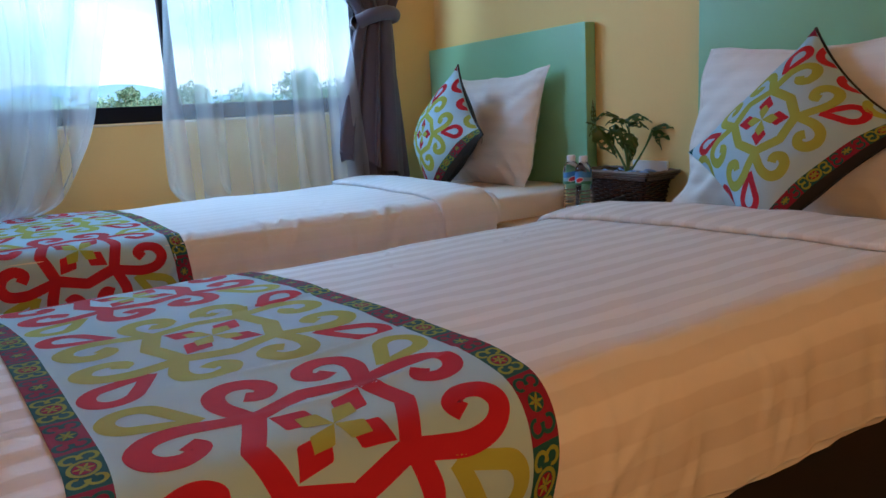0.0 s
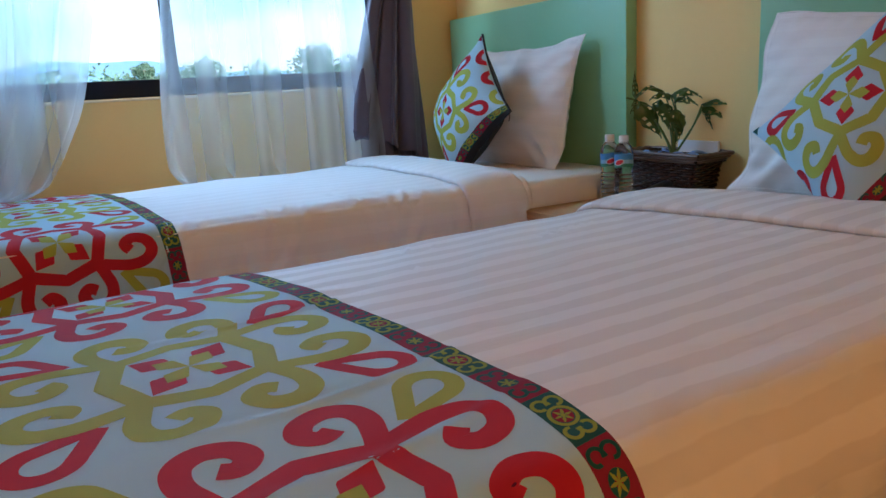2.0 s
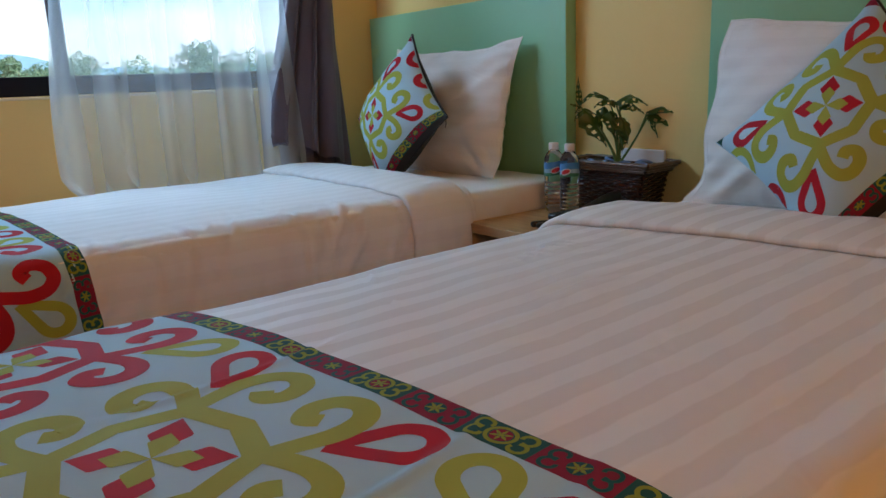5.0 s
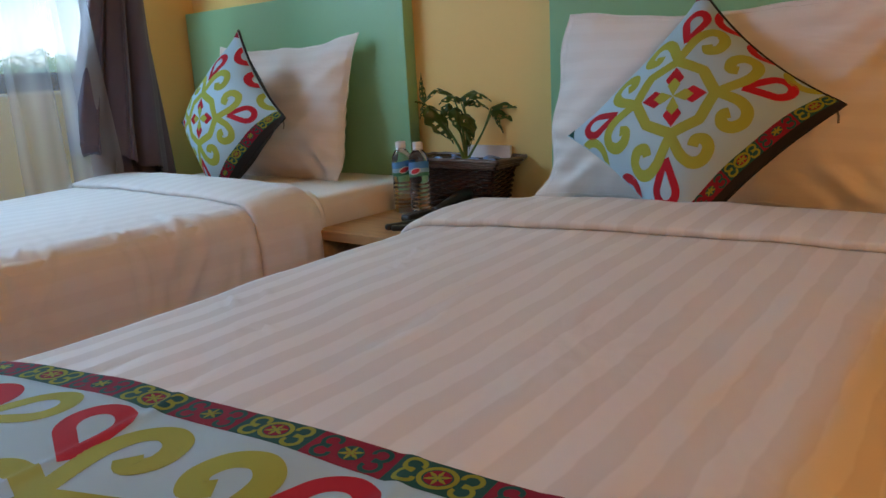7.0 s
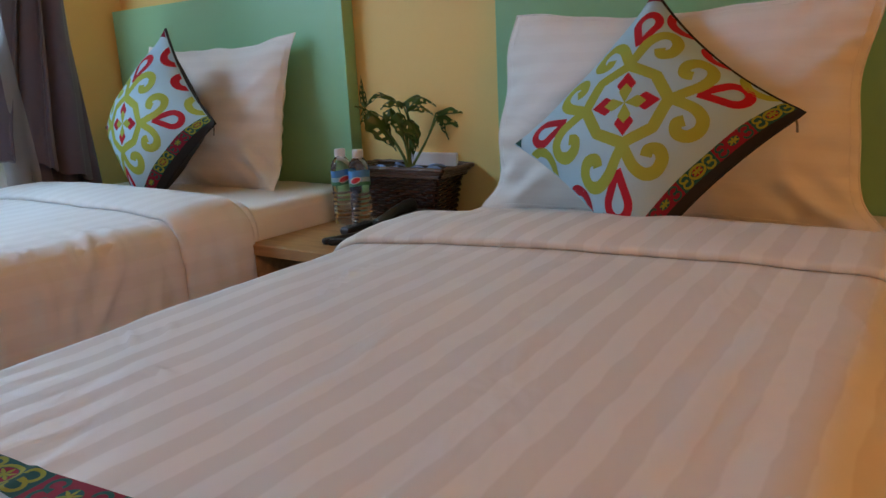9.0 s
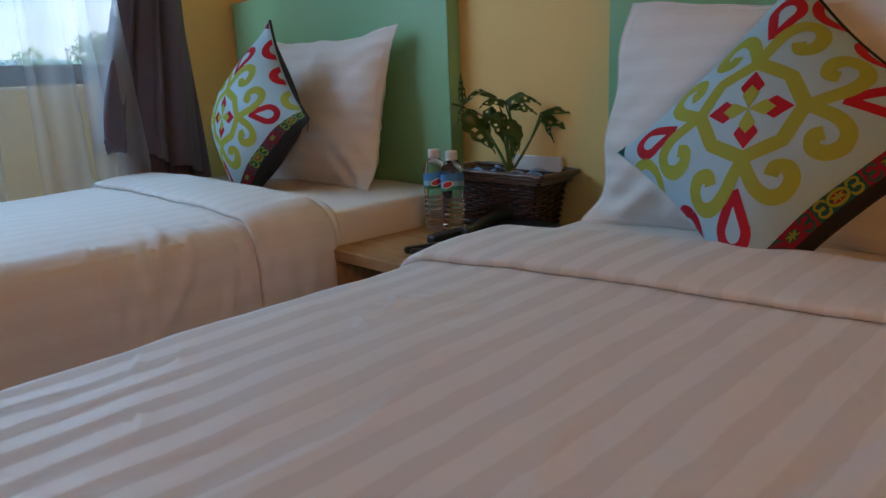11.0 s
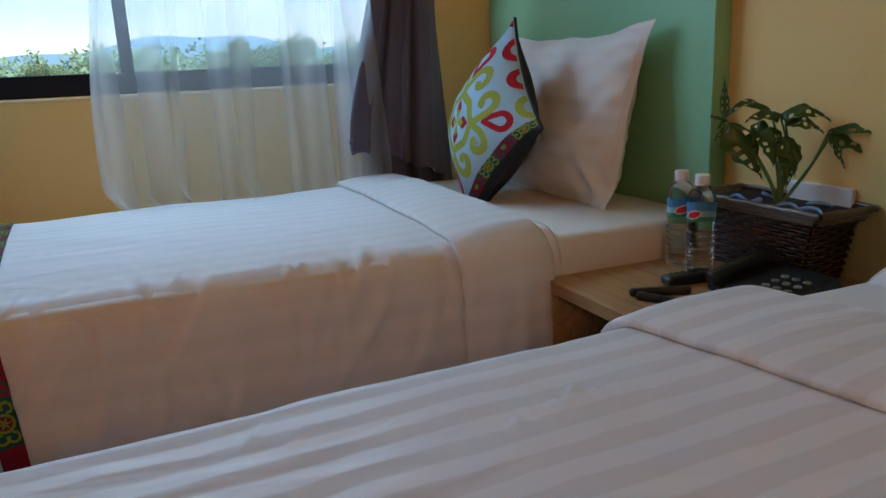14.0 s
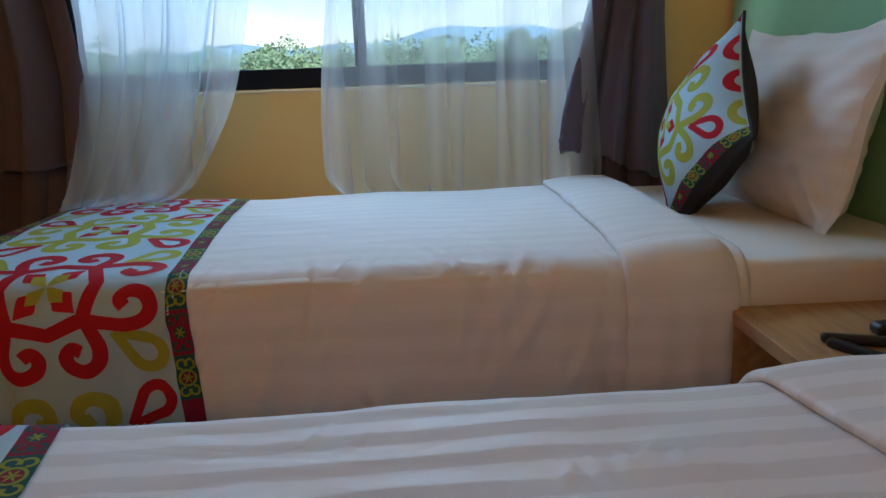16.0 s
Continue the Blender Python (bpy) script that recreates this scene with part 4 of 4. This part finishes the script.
def leaf_mesh(base, tip, width, sag, seed, side=(0, 0, 1)):
    """A drooping leaf with a row of holes on either side of its midrib."""
    base, tip = np.array(base, float), np.array(tip, float)
    d = tip - base
    length = np.linalg.norm(d)
    d /= length
    across = np.cross(d, side)
    if np.linalg.norm(across) < 0.1:
        across = np.cross(d, (1, 0, 0))
    across /= np.linalg.norm(across)
    up = np.cross(across, d)
    rr = np.random.RandomState(seed)
    n, m = 25, 13
    gaps = rr.uniform(size=(8, 2)) < 0.72
    verts, faces = [], []
    for i in range(n):
        s = i / (n - 1)
        w = width * (math.sin(math.pi * min(1, s * 1.02) ** 0.60) ** 1.25 + 0.02) * (1 + 0.10 * math.sin(s * 24 + seed))
        for j in range(m):
            a = (j / (m - 1) - 0.5)
            bend = up * (sag * math.sin(math.pi * s) * length - abs(a) * w * 0.35) + np.array((0, 0, -1)) * sag * s * s * length * 0.6
            verts.append(base + d * length * s + across * a * w + bend + up * 0.003 * math.sin(12 * s + 7 * a))
    for i in range(n - 1):
        for j in range(m - 1):
            a = abs((j + 0.5) / (m - 1) - 0.5)
            hole = 0.13 < a < 0.37 and (i % 4) in (1, 2) and 2 < i < n - 3 and gaps[i // 4, int(j > m // 2)]
            if not hole:
                faces.append((i * m + j, i * m + j + 1, (i + 1) * m + j + 1, (i + 1) * m + j))
    return mesh_of("leaf", verts, faces, M_LEAF)


ROOT = np.array((2.077, 2.320, 0.668))
ACROSS, AWAY = np.array((0.688, -0.726, 0.0)), np.array((0.726, 0.688, 0.0))


def spot(p):
    """Across the canopy, up from the soil, and a little to the back."""
    return ROOT + ACROSS * p[0] + AWAY * p[2] + np.array((0, 0, p[1]))


U = 0.0020
LEAVES = [  # two bends of the stalk, leaf base, leaf tip, width and arch, in units of U
    ((8, 10, 0), (30, 46, 0), (44, 82, -3), (116, 58, -12), 23, 0.30),
    ((8, 10, 0), (30, 46, 0), (44, 78, -3), (100, 58, -16), 30, 0.10),
    ((8, 10, 0), (30, 46, 0), (46, 76, -3), (60, 44, -10), 9, 0.05),
    ((3, 20, 0), (6, 60, 0), (-4, 98, 0), (44, 98, -8), 27, 0.22),
    ((3, 20, 0), (6, 60, 0), (-4, 98, 0), (-42, 96, -10), 25, 0.22),
    ((3, 20, 0), (6, 60, 0), (2, 92, 4), (38, 84, -16), 22, 0.15),
    ((0, 20, 0), (-2, 62, 0), (-16, 104, 4), (-74, 94, 4), 15, 0.34),
    ((-10, 26, 0), (-32, 58, 4), (-60, 90, 0), (-20, 33, -8), 42, 0.06),
    ((-10, 26, 0), (-34, 62, 4), (-56, 90, 4), (-76, 74, -6), 15, 0.15),
    ((-10, 26, 0), (-36, 66, 6), (-66, 94, 6), (-69, 138, 8), 10, -0.08),
    ((-10, 26, 0), (-36, 66, 6), (-64, 92, 4), (-83, 98, 0), 7, 0.05),
    ((0, 20, 0), (-2, 50, 0), (-14, 86, -4), (-8, 46, -12), 25, 0.08),
    ((2, 16, 0), (4, 44, 0), (2, 76, -4), (14, 36, -12), 26, 0.08),
    ((2, 16, 0), (6, 44, 0), (12, 70, -4), (6, 20, -10), 18, 0.06),
    ((0, 20, 0), (-6, 50, 6), (-22, 92, 10), (-36, 60, 6), 20, 0.10),
]
for n, (b1, b2, base_, tip_, w_, arch) in enumerate(LEAVES):
    b1, b2, base_, tip_ = (spot(np.array(p) * U * (0.88 if p[0] < 0 else 1.0, 1, 1)) for p in (b1, b2, base_, tip_))
    line = smooth_line([ROOT + rp.uniform(-0.004, 0.004, 3) * (1, 1, 0), b1, b2, base_], 7)
    local(part("stem", tube("stem", line, np.linspace(0.0052, 0.0018, len(line)), M_STEM, 7), M_STEM, plant), plant)
    local(part("leaf", leaf_mesh(base_, tip_, w_ * U, arch, n, (-0.35, -0.35, 0.9)), M_LEAF, plant), plant)

# wall socket behind the planter
socket = thing("wall_socket", "white double wall socket plate on the yellow wall", "socket", (2.15, 2.272, 0.68))
local(part("plate", box_bm((2.138, 2.190, 0.630), (2.1495, 2.355, 0.716), 0.003), M_WHITE_PLASTIC, socket), socket)
for y in (2.225, 2.305):
    local(part("switch", box_bm((2.134, y, 0.655), (2.1385, y + 0.022, 0.677), 0.002), M_WHITE_PLASTIC, socket), socket)

# telephone and remote controls
phone = thing("telephone", "black desk telephone with small grey keys on the table", "telephone", (1.91, 2.17, 0.530))
bm = box_bm((1.838, 2.072, 0.530), (1.985, 2.268, 0.580), 0.008, 3)
for v in bm.verts:
    if v.co.z > 0.55:
        v.co.z -= 0.030 * (1.985 - v.co.x) / 0.147
local(part("body", bm, M_BLACK, phone), phone)
line = smooth_line([(1.834, 2.246, 0.556), (1.858, 2.245, 0.566), (1.90, 2.244, 0.579), (1.945, 2.243, 0.588), (1.976, 2.242, 0.586)], 6)
local(part("handset", tube("handset", line, [0.015 + 0.007 * abs(2 * k / (len(line) - 1) - 1) ** 2 for k in range(len(line))], M_BLACK, 14), M_BLACK, phone, "black curved handset"), phone)
for r in range(4):
    for k in range(3):
        x, y = 1.862 + r * 0.024, 2.108 + k * 0.026
        z = 0.5498 + 0.030 * (x - 1.838) / 0.147
        local(part("key", lathe("key", [(0.0078, 0.0), (0.0078, 0.002), (0.0062, 0.0035), (0.0, 0.004)], M_KEY, 12, (x, y, z)), M_KEY, phone), phone)
cord = smooth_line([(1.835, 2.245, 0.548), (1.815, 2.20, 0.535), (1.822, 2.15, 0.535), (1.838, 2.11, 0.540)], 12)
coil = [p + 0.005 * np.array((math.cos(2.1 * n), 0.0, math.sin(2.1 * n) + 0.6)) for n, p in enumerate(cord)]
local(part("cord", tube("cord", coil, 0.002, M_BLACK, 5), M_BLACK, phone), phone)


def make_remote(x, y, turn, length, width, height, label):
    """x, y: middle of the near end; the case tapers a little and has rounded ends."""
    r = thing("remote_control", label, "remote control", (x, y, 0.530), group="remote controls")
    r.rotation_euler = (0, 0, radians(turn))
    bm = box_bm((0.0, -width / 2, 0.0), (length, width / 2, height), height * 0.42, 4)
    for v in bm.verts:
        v.co.y *= 0.86 + 0.14 * v.co.x / length
    part("case", bm, M_BLACK, r)
    if width > 0.03:
        for i in range(6):
            for j in range(3):
                part("button", lathe("button", [(0.0032, 0), (0.0032, 0.0012), (0.0, 0.0016)], M_KEY_DARK, 8, (length * (0.2 + 0.12 * i), (j - 1) * width * 0.25, height - 0.0003)), M_KEY_DARK, r)
    return r


make_remote(1.681, 2.309, -20, 0.125, 0.021, 0.017, "narrow black remote control lying on the oak table")
make_remote(1.684, 2.290, -62, 0.150, 0.021, 0.016, "narrow black remote control crossing another at its end")
make_remote(1.786, 2.330, -3, 0.118, 0.044, 0.022, "short black remote control beside the telephone")

# ---- curtains ----
def hanging(name, mat_, parent, edges, ys, folds, amp, seed, cols=90, tilt=0.0, thick=0.0, sweep=0.0):
    """Hanging cloth. edges: rows of height, left and right end; bottom row is the hem. ys: middle depth."""
    e = smooth_line([(*r,) for r in edges], 10)
    p = np.linspace(0, 1, cols)
    rows = []
    for z, xl, xr, *dip in e:
        w = 2 * np.pi * folds * p
        f = np.sin(w + 0.5 * np.sin(w * 0.37 + seed) + seed) + 0.45 * np.sin(1.9 * w + 1.3 * seed + 0.6 * z)
        gather = min(1.0, (xr - xl) / max(r[2] - r[1] for r in edges)) 
        x = xl + (xr - xl) * p + 0.012 * np.sin(2 * w + seed)
        zz = z + tilt * (p - 0.5) * (z < edges[-1][0] + 0.02) + 0.004 * np.sin(3 * w) * (z < edges[-1][0] + 0.03)
        low = np.clip((1.05 - z) / 0.39, 0, 1) ** 1.6
        rows.append(np.stack([x, ys + amp * (0.45 + 0.55 * gather) * f - sweep * low * (1 - 0.75 * p), zz], -1))
    me = grid_mesh(name, np.array(rows), mat_)
    ob = local(part(name, me, mat_, parent), parent)
    if thick:
        ob.modifiers.new("cloth", "SOLIDIFY").thickness = thick
    return ob


sheer = thing("sheer_curtain", "white translucent voile curtain hanging at the window", "curtain", (1.1, 3.60, 2.3), group="sheer curtains")
hanging("voile_panel", M_VOILE, sheer, [(2.30, 0.785, 1.50), (1.60, 0.768, 1.52), (1.25, 0.740, 1.54), (0.97, 0.705, 1.56), (0.72, 0.697, 1.58), (0.655, 0.715, 1.58), (0.612, 0.755, 1.58)], 3.49, 4.6, 0.019, 1.0, cols=240)
sheer2 = thing("sheer_curtain", "white voile curtain swept aside onto the bed", "curtain", (0.1, 3.60, 2.3), group="sheer curtains")
hanging("voile_panel", M_VOILE, sheer2, [(2.30, -0.16, 0.60), (1.50, -0.05, 0.575), (1.22, 0.0, 0.522), (0.954, -0.01, 0.457), (0.80, -0.02, 0.385), (0.70, -0.03, 0.325), (0.655, -0.04, 0.28), (0.636, -0.05, 0.22)], 3.48, 3.8, 0.022, 2.4, sweep=0.16, cols=200)
hanging("voile_gather", M_VOILE, sheer2, [(2.30, -0.16, 0.50), (1.50, -0.05, 0.47), (1.22, 0.0, 0.42), (0.954, -0.01, 0.35), (0.80, -0.02, 0.29), (0.70, -0.03, 0.24), (0.655, -0.04, 0.20), (0.640, -0.05, 0.15)], 3.515, 3.1, 0.018, 4.1, sweep=0.16, cols=160)

drape_r = thing("curtain", "grey-purple curtain tied in a knot at the window's side", "curtain", (1.66, 3.52, 2.3), group="tied curtains")
hanging("upper_cloth", M_DRAPE, drape_r, [(2.32, 1.42, 1.98), (1.80, 1.50, 1.92), (1.52, 1.52, 1.84), (1.42, 1.585, 1.80), (1.36, 1.625, 1.775)], 3.535, 3.5, 0.035, 0.4, thick=0.004)
hanging("lower_cloth", M_DRAPE, drape_r, [(1.40, 1.625, 1.775), (1.28, 1.575, 1.785), (1.10, 1.525, 1.79), (0.92, 1.475, 1.80), (0.82, 1.450, 1.80), (0.705, 1.440, 1.80)], 3.505, 3.1, 0.034, 1.1, thick=0.004, tilt=-0.15)
hanging("under_cloth", M_DRAPE, drape_r, [(1.30, 1.64, 1.78), (1.0, 1.58, 1.80), (0.80, 1.535, 1.815), (0.56, 1.53, 1.83)], 3.565, 3.4, 0.024, 2.0, thick=0.004)
knot = smooth_line([(1.60, 3.50, 1.345), (1.66, 3.465, 1.37), (1.74, 3.47, 1.385), (1.79, 3.52, 1.375), (1.72, 3.575, 1.36), (1.62, 3.555, 1.345), (1.60, 3.50, 1.345)], 8)
local(part("knot", tube("knot", knot, 0.032, M_DRAPE, 12), M_DRAPE, drape_r, "knotted cloth band"), drape_r)

drape_l = thing("curtain", "grey-purple curtain gathered beside the sheer curtain", "curtain", (-0.3, 3.50, 2.3), group="tied curtains")
hanging("upper_cloth", M_DRAPE, drape_l, [(2.32, -0.70, 0.0), (1.80, -0.56, -0.03), (1.45, -0.50, -0.05), (1.22, -0.48, -0.02), (1.0, -0.50, 0.0), (0.86, -0.53, -0.01), (0.735, -0.55, -0.02)], 3.49, 2.6, 0.042, 0.7, thick=0.004, tilt=0.03)
hanging("under_cloth", M_DRAPE, drape_l, [(1.0, -0.50, -0.06), (0.80, -0.52, -0.06), (0.60, -0.54, -0.10), (0.42, -0.56, -0.14)], 3.545, 3.4, 0.024, 2.0, thick=0.004)
rod = part("curtain_rod", tube("curtain_rod", [(-0.8, 3.58, 2.33), (2.05, 3.58, 2.33)], 0.014, M_METAL, 12), M_METAL, None)
tagged(rod, "plain metal curtain rod above the window", "curtain rod")

# ---- outdoors ----
GZ = -5.0
g = np.array([[(x, y, GZ + (0.0 if y < 30 else 0.4 * math.sin(x * 0.02))) for x in np.linspace(-3000, 3000, 61)] for y in np.concatenate([[4.2], np.linspace(15, 3500, 60)])])
tagged(part("ground", grid_mesh("ground", g, M_GRASS), M_GRASS, None), "green field reaching to the distant hills", "ground", kind="structure")


def clump_points(rng, n):
    p = rng.normal(size=(n, 3))
    return p / np.linalg.norm(p, axis=1)[:, None] * rng.uniform(0.45, 1.0, (n, 1)) ** 0.5


def crown(rng, centre, size, n, leaf):
    verts, faces = [], []
    pts = clump_points(rng, n)
    for p in pts:
        c = np.array(centre) + p * size * (1 + 0.25 * np.sin(5 * p[[1, 2, 0]]))
        a, b = rng.normal(size=3), rng.normal(size=3)
        a /= np.linalg.norm(a)
        b -= a * (a @ b)
        b /= np.linalg.norm(b)
        s, k = leaf * rng.uniform(0.6, 1.3), len(verts)
        verts += [c - a * s, c - b * s * 0.6, c + a * s, c + b * s * 0.6]
        faces.append((k, k + 1, k + 2, k + 3))
    return verts, faces


def make_tree(x, y, height, spread, seed, pale):
    t = thing("tree", "leafy green tree standing outside the window", "tree", (x, y, GZ), group="trees outside")
    rng = np.random.RandomState(seed)
    part("trunk", tube("trunk", [(0, 0, 0), (0.1, 0, height * 0.4), (0.0, 0.1, height * 0.85)], [0.22, 0.16, 0.05], M_BARK, 8), M_BARK, t)
    for k in range(4):
        an = k * 1.7 + seed
        part("limb", tube("limb", [(0.05, 0, height * (0.4 + 0.08 * k)), (math.cos(an) * spread * 0.4, math.sin(an) * spread * 0.4, height * (0.55 + 0.09 * k))], [0.08, 0.03], M_BARK, 6), M_BARK, t)
    verts, faces = [], []
    for k in range(7):
        c = (rng.uniform(-0.6, 0.6) * spread, rng.uniform(-0.6, 0.6) * spread, height * rng.uniform(0.5, 0.92))
        v, f = crown(rng, c, np.array((0.5, 0.5, 0.36)) * spread * rng.uniform(0.6, 1.1), 560, 0.105)
        faces += [tuple(i + len(verts) for i in q) for q in f]
        verts += v
    mt = M_TREE_HAZED if pale else M_TREE
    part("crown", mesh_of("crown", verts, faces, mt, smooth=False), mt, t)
    return t


for n, (x, y, h, s) in enumerate([(10, 62, 9.4, 2.2), (13.5, 70, 8.8, 2.4), (6.5, 66, 8.4, 2.2), (19, 68, 9.6, 2.6), (24, 66, 10.4, 2.5), (30, 72, 9.4, 2.6), (36, 74, 9.8, 2.8),
                                  (43, 78, 9.6, 2.6), (-6, 84, 8.2, 2.4), (-14, 86, 7.8, 2.4), (0, 78, 8.4, 2.4), (-22, 90, 7.8, 2.5), (51, 80, 10.2, 2.7), (60, 86, 10.0, 2.8), (16, 74, 9.8, 3.0), (21.5, 72, 9.2, 3.2), (27, 70, 9.8, 3.0), (33, 76, 10.4, 3.2), (39.5, 78, 9.6, 3.2), (17.5, 82, 9.4, 3.2), (12, 80, 9.0, 3.0), (46, 82, 10.2, 3.2), (9, 76, 8.6, 2.8)]):
    make_tree(x, y, h, s, n, n % 4 != 0)
rng = np.random.RandomState(9)
verts, faces = [], []
for k in range(900):
    y = rng.uniform(92, 190)
    x = rng.uniform(-0.8, 1.1) * y
    v, f = crown(rng, (x, y, GZ + rng.uniform(2.5, 8.6)), np.array((3.4, 3.4, 2.4)) * rng.uniform(0.6, 1.2), 230, 0.30)
    faces += [tuple(i + len(verts) for i in q) for q in f]
    verts += v
tagged(part("woodland", mesh_of("woodland", verts, faces, M_TREE_HAZED, smooth=False), M_TREE_HAZED, None), "sunlit belt of green woodland beyond the field, haze painted in", "woodland", kind="stuff")
xs = np.linspace(-1500, 1500, 90)
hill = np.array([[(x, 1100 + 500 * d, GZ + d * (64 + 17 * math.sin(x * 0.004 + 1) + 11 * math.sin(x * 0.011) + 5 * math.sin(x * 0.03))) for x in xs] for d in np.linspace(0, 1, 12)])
tagged(part("backdrop_hills", grid_mesh("backdrop_hills", hill, M_HILL), M_HILL, None), "blue-green hills on the horizon, distance haze painted in", "hill", kind="structure")
